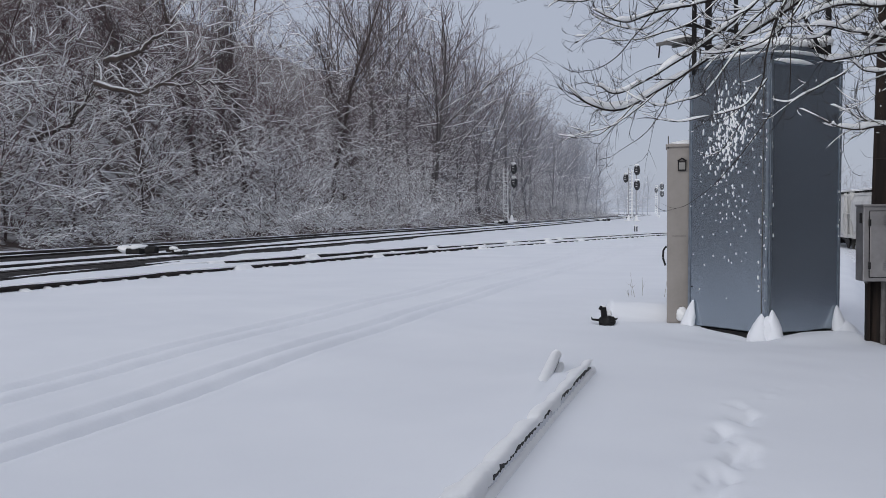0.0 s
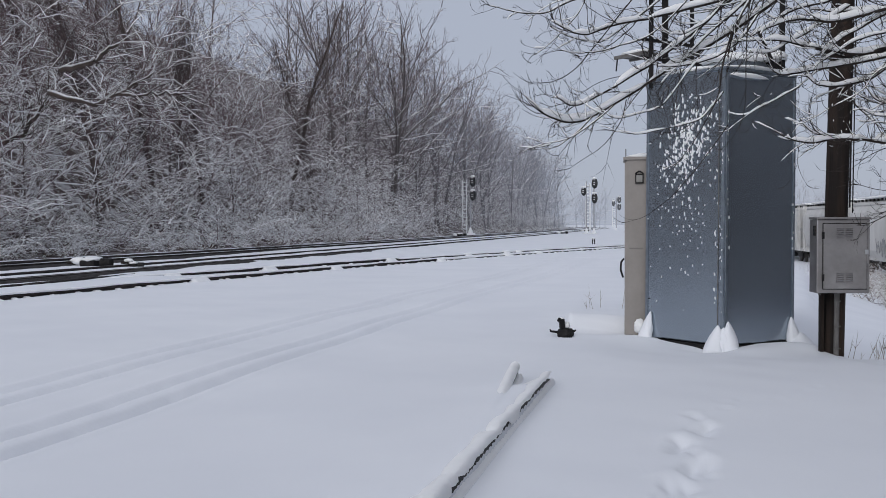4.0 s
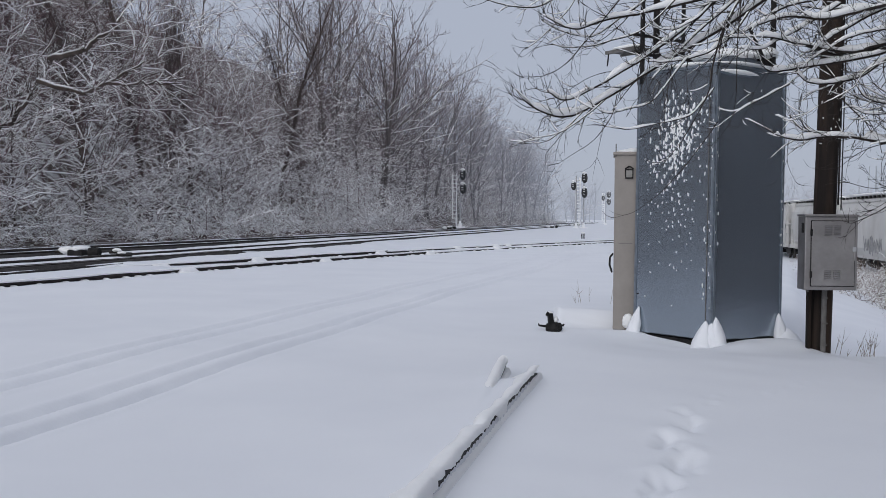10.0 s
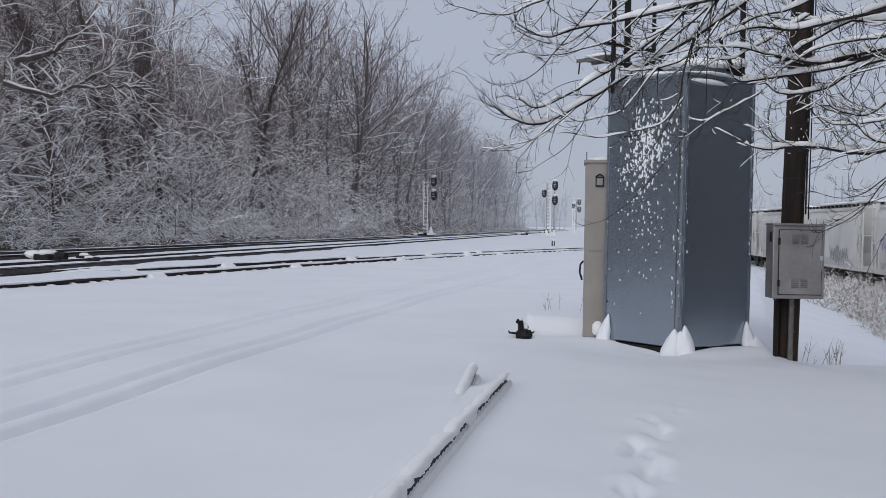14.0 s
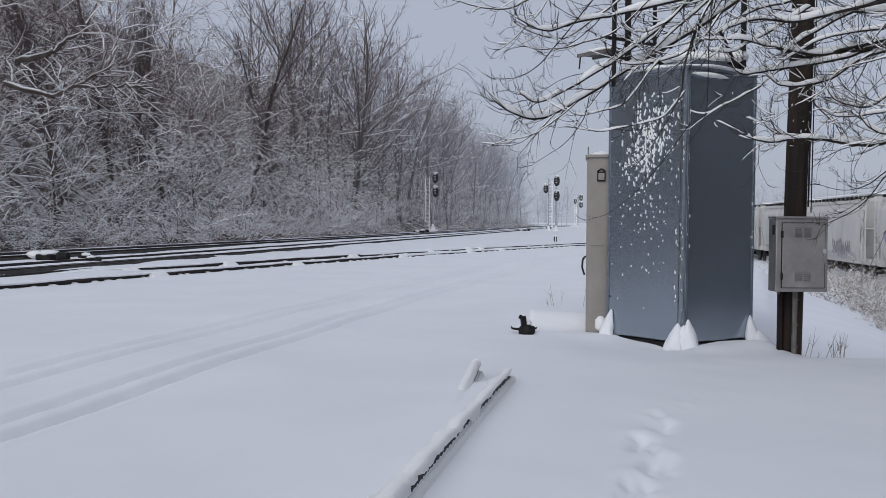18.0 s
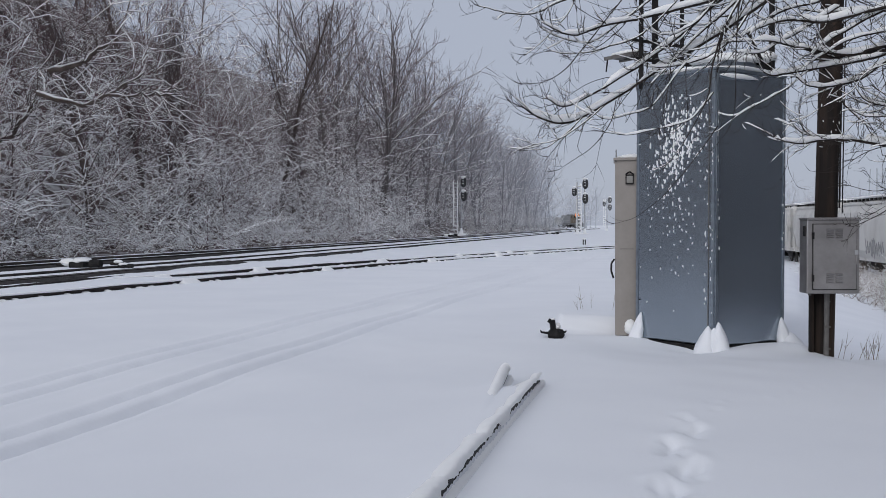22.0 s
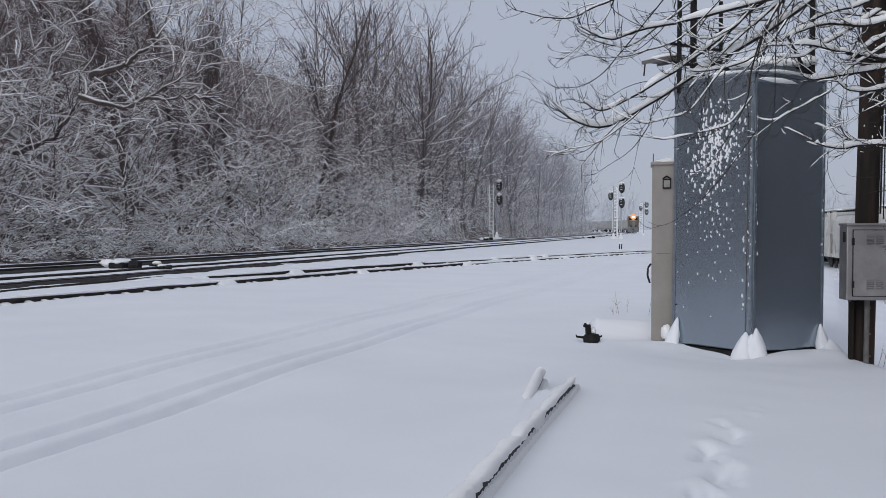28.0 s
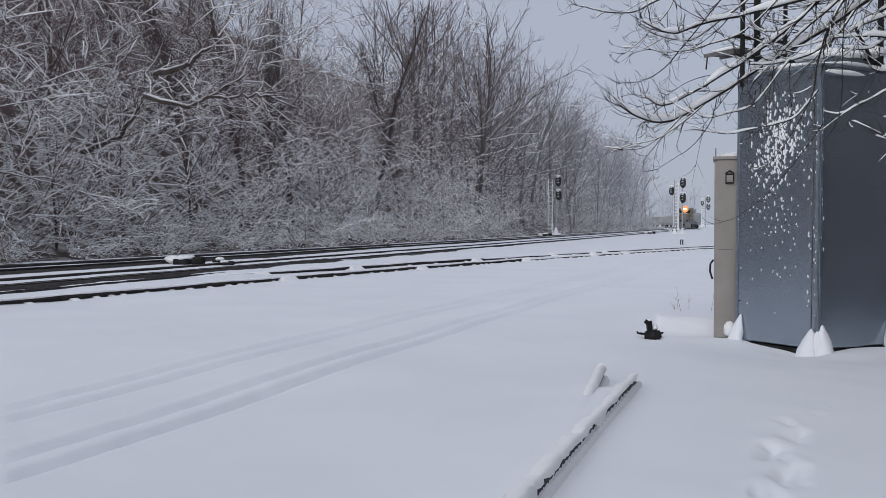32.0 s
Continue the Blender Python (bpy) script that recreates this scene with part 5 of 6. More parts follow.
def weeds(at, count, height, spread, seed, label):
    rnd = random.Random(seed)
    w = thing("dead_weeds", label, "weeds", at, group="dead weeds in the snow")
    for i in range(count):
        st = Sticks()
        p = Vector((rnd.uniform(-spread, spread), rnd.uniform(-0.15, 0.15), -0.08))
        pts = bend(p, Vector((rnd.gauss(0, 0.16), rnd.gauss(0, 0.15), 1)), height * rnd.uniform(0.4, 1.1), 4, 0, 0.05, rnd)
        st.stick(pts, taper(0.0035, 4, 0.4))
        for k in range(rnd.randrange(0, 3)):
            st.stick([pts[2], pts[2] + Vector((rnd.gauss(0, 0.06), 0, rnd.uniform(0.05, 0.14)))], [0.0025, 0])
        ob = new("stalk", st.mesh("stalk", WEED))
        ob.parent = w


weeds((2.05, 13.9, 0), 5, 0.42, 0.25, 1, "few thin dead stalks standing in snow")
weeds((4.00, 9.95, -0.2), 15, 0.40, 0.26, 2, "clump of thin dead stalks beside the pole")


# ---- snow-laden branches that hang over from a tree outside the view ----
TREE_AT = Vector((4.6, 6.7, 0))
bough_rnd = random.Random(51)


def spline(pts, per):
    """A smooth curve through the given points, per steps for each span."""
    p = [pts[0] * 2 - pts[1]] + list(pts) + [pts[-1] * 2 - pts[-2]]
    out = []
    for i in range(1, len(p) - 2):
        for k in range(per):
            t = k / per
            out.append(0.5 * (p[i] * 2 + (p[i + 1] - p[i - 1]) * t + (p[i - 1] * 2 - p[i] * 5 + p[i + 1] * 4 - p[i + 2]) * t * t + (p[i] * 3 - p[i - 1] - p[i + 1] * 3 + p[i + 2]) * t ** 3))
    out.append(p[-2].copy())
    return out


def snow_ridge(snow, pts, radii, load, seed):
    """Snow standing on a branch: narrow, high and rounded, its height uneven, the wood left bare below."""
    n = len(pts)
    if n < 3:
        return
    base = len(snow.v)
    prof = ((-0.34, 0.04), (-0.52, 0.45), (-0.40, 0.88), (0.0, 1.08), (0.40, 0.88), (0.52, 0.45), (0.34, 0.04))
    m = len(prof)
    for i, p in enumerate(pts):
        d = pts[min(i + 1, n - 1)] - pts[max(i - 1, 0)]
        flat = math.hypot(d.x, d.y)
        side = Vector((d.y, -d.x, 0)) / flat if flat > 1e-6 else Vector((1, 0, 0))
        lie = min(1.0, max(0.0, (flat / max(d.length, 1e-6) - 0.45) / 0.4))
        nz = noise.noise(Vector((p.x * 9, p.z * 9, seed))) * 0.55 + noise.noise(Vector((p.x * 31, p.z * 31, seed))) * 0.22
        end = min(1.0, 0.12 + 3.0 * math.sqrt(i / (n - 1)), 0.10 + 2.6 * math.sqrt(1 - i / (n - 1)))
        h = load * max(0.22, 1 + nz) * end * (0.25 + 0.75 * lie)
        for u, w in prof:
            snow.v.append(tuple(p + side * (u * (h * 0.50 + radii[i] * 0.7)) + Vector((0, 0, radii[i] * 0.55 + w * h))))
    for i in range(n - 1):
        for k in range(m):
            k2 = (k + 1) % m
            snow.f.append((base + i * m + k, base + i * m + k2, base + (i + 1) * m + k2, base + (i + 1) * m + k))


def shoot(fine, snow, p, d, length, r, order, load, rnd):
    """A side shoot that leaves forward, sags a little and lifts its tip; finer shoots along it."""
    n = 9 if order == 0 else 6 if order == 1 else 3
    pts = arc(p, d, length, n, rnd.uniform(-1.7, -0.2) if rnd.random() < 0.72 else rnd.uniform(0.1, 1.0), rnd, 0.9, 0.035)
    rr = taper(r, n, 0.3)
    fine.stick(pts, rr)
    slope = abs(pts[-1].z - pts[0].z) / max(length, 1e-6)
    if load > 0 and slope < 0.62 and order < 2 and rnd.random() < (0.55 if order == 0 else 0.2):
        a, b = (0, rnd.randrange(n // 2 + 1, n + 1)) if rnd.random() < 0.7 else (1, n)
        if b - a >= 2:
            snow_ridge(snow, pts[a:b + 1], rr[a:b + 1], (0.0085 if order == 0 else 0.005) * rnd.uniform(0.6, 1.35), rnd.random() * 50)
    if order >= 2:
        return
    for k in range(rnd.randrange(2, 6) if order == 0 else rnd.randrange(0, 3)):
        q, dq = along(pts, rnd.uniform(0.12, 0.97))
        ang = rnd.uniform(0.3, 0.75)
        shoot(fine, snow, q, offshoot(dq, ang, rnd, rnd.uniform(-0.1, 0.25)), length * rnd.uniform(0.25, 0.55), max(0.0012, r * 0.62), order + 1, load, rnd)


def bough(tree, pts, thick, load):
    """One limb through a few points, with its side shoots and the snow that it carries."""
    rnd = bough_rnd
    ctrl = [Vector(p) - TREE_AT for p in pts]
    line = spline(ctrl, 7)
    line = [p + Vector((0, 0, 0.007 * noise.noise(p * 7.0) + 0.003 * noise.noise(p * 23.0))) for p in line]
    n = len(line) - 1
    rr = taper(thick, n, 0.28)
    wood, snow, fine = Sticks(), Sticks(), Sticks()
    if thick >= 0.0075:
        join = Vector((-0.15, 0, line[0].z + 0.35))
        wood.stick([join, join.lerp(line[0], 0.55) + Vector((0, 0, 0.05))] + line, [thick * 1.7, thick * 1.3] + rr, 7)
    else:
        wood.stick(line, rr, 6)
    if load > 0:
        k = 0
        while k < n - 1:
            e = min(n, k + rnd.randrange(9, 22))
            snow_ridge(snow, line[k:e + 1], rr[k:e + 1], load * 1.5 * (1 - 0.60 * (k + e) / 2 / n) * rnd.uniform(0.85, 1.15), rnd.random() * 50)
            k = e if rnd.random() < 0.75 else e + 1
    span = sum((b - a).length for a, b in zip(line, line[1:]))
    count = int(span * (11 if thick > 0.0065 else 7 if thick > 0.0035 else 4))
    for s in range(count):
        u = 0.06 + 0.92 * (s + rnd.random()) / count
        p, run = along(line, min(0.985, u))
        d = offshoot(run, rnd.uniform(0.25, 0.75), rnd, rnd.uniform(-0.25, 0.2))
        shoot(fine, snow, p, d, rnd.uniform(0.18, 0.60) * (1.12 - 0.62 * u) * (1.0 if thick > 0.0065 else 0.65), min(0.0040, max(0.0018, thick * 0.45)) * (1.1 - 0.5 * u), 0 if thick > 0.0035 else 1, load, rnd)
    # the tip parts into a fan
    for s in range(3 if thick > 0.0035 else 1):
        d = (line[-1] - line[-3]).normalized() + Vector((rnd.gauss(0, 0.3), rnd.gauss(0, 0.3), rnd.uniform(-0.1, 0.5)))
        shoot(fine, snow, line[-2], d, rnd.uniform(0.08, 0.18), 0.0022, 1, load, rnd)
    limb = new("limb", wood.mesh("limb", NEAR_BARK, True))
    limb.parent = tree
    if fine.v:
        t = tagged(new("twig_growth", fine.mesh("twig_growth", NEAR_BARK)), kind="stuff")
        t.parent = limb
    if snow.v:
        t = tagged(new("snow_load", snow.mesh("snow_load", SNOW_CAP, True)), kind="stuff")
        t.parent = limb


def overhanging_tree():
    tree = thing("overhanging_tree", "leafless tree whose snow-laden branches hang over the cabinets", "tree", TREE_AT)
    trunk = Sticks()
    trunk.stick([Vector((0, 0, -0.2)), Vector((0.05, 0.05, 1.2)), Vector((-0.1, 0, 2.4)), Vector((-0.2, 0.1, 4.0)), Vector((-0.3, 0, 5.5))], [0.20, 0.16, 0.13, 0.10, 0.05], 10)
    o = new("trunk", trunk.mesh("trunk", NEAR_BARK, True))
    o.parent = tree
    bough(tree, ((2.11, 6.30, 2.80), (1.65, 6.16, 2.49), (1.41, 6.02, 2.28), (1.06, 5.88, 2.03), (0.71, 5.74, 1.83), (0.55, 5.60, 1.85)), 0.011, 0.03)
    bough(tree, ((2.36, 6.30, 2.80), (1.71, 6.17, 2.34), (1.32, 6.03, 2.10), (0.99, 5.90, 1.89), (0.73, 5.77, 1.74), (0.54, 5.63, 1.74), (0.40, 5.50, 1.81)), 0.012, 0.034)
    bough(tree, ((2.08, 6.20, 2.62), (1.64, 6.06, 2.49), (1.16, 5.92, 2.35), (0.87, 5.78, 2.27), (0.70, 5.64, 2.20), (0.52, 5.50, 2.25)), 0.01, 0.026)
    bough(tree, ((0.92, 5.90, 2.54), (0.66, 5.80, 2.42), (0.50, 5.70, 2.33), (0.33, 5.60, 2.32), (0.17, 5.50, 2.34)), 0.006, 0.008)
    bough(tree, ((1.13, 5.90, 2.60), (1.01, 5.82, 2.43), (0.76, 5.74, 2.12), (0.65, 5.66, 2.00), (0.54, 5.58, 1.94), (0.40, 5.50, 1.91)), 0.0045, 0)
    bough(tree, ((0.78, 5.80, 2.55), (0.70, 5.70, 2.34), (0.55, 5.60, 2.17), (0.43, 5.50, 2.06)), 0.0045, 0.006)
    bough(tree, ((1.44, 6.00, 2.54), (1.15, 5.90, 2.26), (0.88, 5.80, 2.15), (0.70, 5.70, 2.11), (0.58, 5.60, 2.11)), 0.005, 0.007)
    bough(tree, ((1.30, 6.00, 2.54), (1.02, 5.90, 2.32), (0.83, 5.80, 2.19), (0.64, 5.70, 2.20), (0.52, 5.60, 2.24)), 0.005, 0.01)
    bough(tree, ((1.58, 6.00, 1.93), (1.50, 5.94, 1.84), (1.40, 5.88, 1.75), (1.21, 5.82, 1.70), (1.04, 5.76, 1.66), (0.88, 5.70, 1.67)), 0.005, 0.013)
    bough(tree, ((1.63, 6.00, 2.28), (1.56, 5.95, 2.07), (1.52, 5.90, 1.89), (1.38, 5.85, 1.64), (1.24, 5.80, 1.47)), 0.006, 0.006)
    bough(tree, ((1.44, 6.00, 2.13), (1.33, 5.94, 2.00), (1.20, 5.88, 1.84), (1.05, 5.82, 1.78), (0.92, 5.76, 1.75), (0.82, 5.70, 1.79)), 0.005, 0.012)
    bough(tree, ((1.22, 5.90, 1.96), (1.25, 5.85, 1.88), (1.25, 5.80, 1.69)), 0.003, 0)
    bough(tree, ((1.71, 5.90, 2.53), (1.67, 5.85, 2.16), (1.65, 5.80, 1.83), (1.59, 5.75, 1.68), (1.48, 5.70, 1.55)), 0.0035, 0)
    bough(tree, ((0.96, 5.70, 1.85), (0.92, 5.65, 1.72), (0.81, 5.60, 1.58), (0.69, 5.55, 1.50), (0.61, 5.50, 1.45)), 0.003, 0)
    bough(tree, ((0.76, 5.60, 1.75), (0.66, 5.53, 1.65), (0.54, 5.47, 1.57), (0.41, 5.40, 1.55)), 0.004, 0.004)
    bough(tree, ((0.88, 5.60, 1.81), (0.72, 5.53, 1.68), (0.60, 5.47, 1.61), (0.46, 5.40, 1.58)), 0.004, 0.006)
    bough(tree, ((1.94, 6.20, 2.74), (1.78, 6.13, 2.51), (1.67, 6.07, 2.33), (1.60, 6.00, 2.12)), 0.012, 0.026)
    bough(tree, ((1.97, 6.20, 2.70), (1.74, 6.12, 2.48), (1.49, 6.05, 2.26), (1.34, 5.98, 2.11), (1.19, 5.90, 1.96)), 0.008, 0.02)
    bough(tree, ((1.81, 6.10, 2.40), (1.66, 6.05, 2.21), (1.46, 6.00, 2.11), (1.27, 5.95, 2.07), (1.16, 5.90, 2.07)), 0.007, 0.02)
    bough(tree, ((1.70, 6.10, 2.61), (1.52, 6.00, 2.38), (1.35, 5.90, 2.26), (1.22, 5.80, 2.23)), 0.006, 0.014)
    bough(tree, ((2.65, 6.40, 2.48), (2.35, 6.33, 2.40), (2.10, 6.25, 2.40), (1.88, 6.17, 2.33), (1.76, 6.10, 2.26)), 0.01, 0.028)
    bough(tree, ((2.58, 6.40, 2.67), (2.32, 6.33, 2.53), (2.06, 6.25, 2.45), (1.88, 6.17, 2.33), (1.82, 6.10, 2.28)), 0.008, 0.024)
    bough(tree, ((2.44, 6.40, 2.19), (2.18, 6.27, 2.23), (1.92, 6.13, 2.25), (1.65, 6.00, 2.22)), 0.008, 0.022)
    bough(tree, ((2.47, 6.40, 2.51), (2.22, 6.30, 2.36), (2.01, 6.20, 2.24), (1.88, 6.10, 2.17), (1.71, 6.00, 2.16)), 0.007, 0.022)
    bough(tree, ((2.09, 6.20, 1.98), (1.97, 6.15, 1.92), (1.83, 6.10, 1.85), (1.70, 6.05, 1.77), (1.60, 6.00, 1.70)), 0.005, 0.01)
    bough(tree, ((3.87, 6.70, 2.90), (3.06, 6.58, 2.62), (2.71, 6.45, 2.47), (2.37, 6.33, 2.28), (2.22, 6.20, 2.17)), 0.013, 0.034)
    bough(tree, ((3.89, 6.70, 2.37), (3.04, 6.60, 2.32), (2.81, 6.50, 2.27), (2.55, 6.40, 2.21), (2.33, 6.30, 2.21), (2.14, 6.20, 2.23)), 0.014, 0.034)
    bough(tree, ((3.75, 6.60, 2.43), (2.98, 6.52, 2.28), (2.68, 6.44, 2.19), (2.32, 6.36, 2.12), (2.04, 6.28, 2.07), (1.93, 6.20, 2.08)), 0.012, 0.03)
    bough(tree, ((3.75, 6.60, 2.35), (2.97, 6.52, 2.25), (2.62, 6.44, 2.07), (2.39, 6.36, 2.01), (2.23, 6.28, 2.01), (2.13, 6.20, 2.05)), 0.01, 0.028)
    bough(tree, ((3.84, 6.60, 1.95), (3.05, 6.52, 1.68), (2.79, 6.43, 1.65), (2.54, 6.35, 1.67), (2.33, 6.27, 1.67), (2.14, 6.18, 1.64), (1.97, 6.10, 1.67)), 0.013, 0.034)
    bough(tree, ((2.71, 6.40, 1.65), (2.39, 6.33, 1.69), (2.24, 6.25, 1.70), (2.15, 6.17, 1.77), (2.12, 6.10, 1.84)), 0.006, 0.01)
    bough(tree, ((2.52, 6.40, 1.67), (2.31, 6.30, 1.69), (2.17, 6.20, 1.71), (2.06, 6.10, 1.77)), 0.006, 0.012)
    bough(tree, ((2.35, 6.40, 2.15), (2.45, 6.40, 2.03), (2.50, 6.40, 1.91), (2.59, 6.40, 1.82), (2.67, 6.40, 1.75)), 0.008, 0.02)
    bough(tree, ((3.18, 6.50, 2.15), (2.94, 6.45, 1.93), (2.79, 6.40, 1.89), (2.62, 6.35, 1.92), (2.53, 6.30, 2.00)), 0.008, 0.022)
    bough(tree, ((3.32, 6.50, 2.47), (2.92, 6.42, 2.38), (2.56, 6.35, 2.31), (2.34, 6.28, 2.20), (2.17, 6.20, 2.10)), 0.008, 0.022)
    bough(tree, ((3.60, 6.60, 2.65), (3.04, 6.52, 2.51), (2.67, 6.45, 2.50), (2.39, 6.38, 2.47), (2.18, 6.30, 2.47)), 0.01, 0.026)
    bough(tree, ((3.22, 6.30, 2.26), (2.63, 6.25, 2.10), (2.47, 6.20, 1.96), (2.28, 6.15, 1.86), (2.08, 6.10, 1.75)), 0.004, 0.006)
    bough(tree, ((3.22, 6.30, 2.50), (2.85, 6.28, 2.24), (2.71, 6.25, 2.03), (2.52, 6.22, 1.79), (2.37, 6.20, 1.66)), 0.005, 0.004)
    bough(tree, ((3.28, 6.40, 2.17), (3.04, 6.35, 1.91), (2.84, 6.30, 1.83), (2.60, 6.25, 1.81), (2.46, 6.20, 1.85)), 0.007, 0.02)
    bough(tree, ((3.50, 6.40, 1.88), (3.12, 6.35, 1.75), (2.91, 6.30, 1.71), (2.78, 6.25, 1.75), (2.69, 6.20, 1.84)), 0.009, 0.024)
    bough(tree, ((3.40, 6.20, 1.72), (2.91, 6.15, 1.49), (2.69, 6.10, 1.27), (2.46, 6.05, 1.15), (2.38, 6.00, 1.14)), 0.005, 0)
    bough(tree, ((3.19, 6.20, 1.55), (2.93, 6.15, 1.51), (2.72, 6.10, 1.39), (2.56, 6.05, 1.35), (2.35, 6.00, 1.38)), 0.005, 0)
    bough(tree, ((3.19, 6.20, 1.41), (2.91, 6.13, 1.38), (2.71, 6.07, 1.31), (2.51, 6.00, 1.21)), 0.004, 0)
    bough(tree, ((3.04, 6.20, 1.93), (2.82, 6.17, 1.71), (2.71, 6.15, 1.59), (2.64, 6.12, 1.47), (2.65, 6.10, 1.40)), 0.004, 0.006)
    bough(tree, ((3.12, 6.20, 1.34), (2.90, 6.17, 1.16), (2.81, 6.13, 1.02), (2.73, 6.10, 0.88)), 0.003, 0)
    bough(tree, ((2.06, 6.10, 1.65), (2.05, 6.10, 1.53), (2.07, 6.10, 1.45), (2.11, 6.10, 1.38)), 0.002, 0)
    bough(tree, ((1.58, 5.90, 1.72), (1.42, 5.86, 1.51), (1.31, 5.82, 1.39), (1.21, 5.78, 1.29), (1.07, 5.74, 1.20), (0.93, 5.70, 1.16)), 0.0034, 0.0)


overhanging_tree()


# ---- parked covered hoppers on the yard track ----
YARD_H = radians(8.1)
YARD_Z = -1.8


def yard_at(s, q=0.0):
    return (25.25 + s * math.sin(YARD_H) - q * math.cos(YARD_H), 58.8 + s * math.cos(YARD_H) + q * math.sin(YARD_H), YARD_H)


yard = thing("track_yard", "rusty yard track under the parked cars", "railway track", kind="structure")
for q in (-0.755, 0.755):
    rail_run("rail", yard_at, -60, 120, q, YARD_Z - 0.17, RAIL, yard)


def truck(parent, y, z=0.0):
    t = new("truck")
    t.parent = parent
    for sx in (-1, 1):
        part("side_frame", box((0.14, 1.9, 0.3), (sx * 1.02, y, z + 0.55), bevel=0.05), BLACK, t)
    for dy in (-0.88, 0.88):
        for sx in (-1, 1):
            part("wheel", rod((sx * 0.72, y + dy, z + 0.46), (sx * 0.86, y + dy, z + 0.46), 0.46, sides=18), WHEEL, t)
        part("axle", rod((-0.8, y + dy, z + 0.46), (0.8, y + dy, z + 0.46), 0.08, sides=8), WHEEL, t)


def covered_hopper(name, label, mat, at, turn, group):
    """Covered hopper: curved side sheets, sloping ends, roof walk, ladders at the ends, bays below."""
    c = thing(name, label, "hopper car", at, turn, group)
    L = 13.0
    prof = ((-1.30, 1.02), (-1.58, 1.45), (-1.60, 2.6), (-1.55, 3.6), (-1.30, 4.15), (-0.6, 4.38), (0.6, 4.38), (1.30, 4.15), (1.55, 3.6), (1.60, 2.6), (1.58, 1.45), (1.30, 1.02))
    bm = extrude_profile(prof, L - 1.5)
    bmesh.ops.translate(bm, vec=(0, -(L - 1.5) / 2, 0), verts=bm.verts)
    for v in bm.verts:
        if v.co.z < 2.0:
            v.co.y *= 0.80
    part("body", bm, mat, c)
    part("sill", box((2.6, L, 0.28), (0, 0, 1.0), bevel=0.02), mat, c)
    for sx in (-1, 1):
        part("top_chord", box((0.12, L - 2.0, 0.16), (sx * 1.36, 0, 4.10), bevel=0.02), mat, c)
        part("roof_walk", box((0.5, L - 1.2, 0.10), (sx * 0.80, 0, 4.50), bevel=0.03), SNOW_CAP, c, "snow-covered roof walk")
        for k in range(14):
            part("walk_bracket", box((0.10, 0.30, 0.13), (sx * 1.28, -5.5 + k * 0.85, 4.30)), BLACK, c)
    part("snow_cap", add_blob(bmesh.new(), (0, 0, 4.44), (1.35, L * 0.5, 0.16), 0.1, 3, 2), SNOW_CAP, c, smooth=True)
    for sy in (-1, 1):
        y = sy * (L / 2 - 0.25)
        lad = new("ladder")
        lad.parent = c
        for sx in (-1, 1):
            for dy in (0, -0.55 * sy):
                part("stile", box((0.07, 0.07, 3.4), (sx * 1.5, y + dy, 2.6)), mat, lad)
            for k in range(8):
                part("rung", box((0.04, 0.6, 0.05), (sx * 1.52, y - 0.27 * sy, 1.1 + k * 0.42)), mat, lad)
            part("corner_post", box((0.22, 0.22, 3.0), (sx * 1.35, sy * (L / 2 - 1.15), 2.4)), mat, c)
        part("slope_sheet", box((2.9, 0.08, 2.2), (0, sy * (L / 2 - 1.55), 1.9), Euler((sy * -0.75, 0, 0)).to_matrix()), mat, c)
        part("coupler", box((0.3, 0.8, 0.3), (0, sy * (L / 2 + 0.3), 0.9)), BLACK, c)
        part("brake_wheel", rod((0.7, sy * (L / 2 + 0.05), 2.4), (0.7, sy * (L / 2 + 0.10), 2.4), 0.28, sides=12), BLACK, c)
        truck(c, sy * (L / 2 - 2.0))
    for y in (-2.3, 2.3):
        bm = bmesh.new()
        bmesh.ops.create_cone(bm, cap_ends=True, segments=4, radius1=0.5, radius2=1.9, depth=0.85, matrix=Matrix.Translation((0, y, 0.68)) @ Matrix.Rotation(radians(45), 4, "Z"))
        part("bay", bm, BLACK, c)
    return c


def graffiti(parent, side, y0, y1, z0, z1, mat, seed):
    rnd = random.Random(seed)
    bm = bmesh.new()
    n = int(abs(y1 - y0) / 0.16)
    for i in range(n):
        y = y0 + (y1 - y0) * i / n
        k = rnd.uniform(0.5, 1.0)
        add_box(bm, (0.012, rnd.uniform(0.05, 0.10), (z1 - z0) * k), (side * 1.608, y, (z0 + z1) / 2 + rnd.uniform(-0.1, 0.1)), Euler((rnd.uniform(-0.7, 0.7), 0, 0)).to_matrix())
    part("painted_strokes", bm, mat, parent, "sprayed strokes on the side")


cars = []
for k, s in enumerate((-30.35, -16.25, -2.15, 11.95, 26.05, 40.15, 54.25)):
    x, y, h = yard_at(s)
    cars.append(covered_hopper("covered_hopper", "pale weathered covered hopper car parked on the yard track", CAR_WHITE, (x, y, YARD_Z), -math.degrees(h), "parked hopper cars"))
graffiti(cars[2], -1, -3.9, -0.4, 1.15, 2.15, SPRAY, 1)
graffiti(cars[1], -1, 3.2, 4.6, 1.9, 2.8, VIOLET, 2)


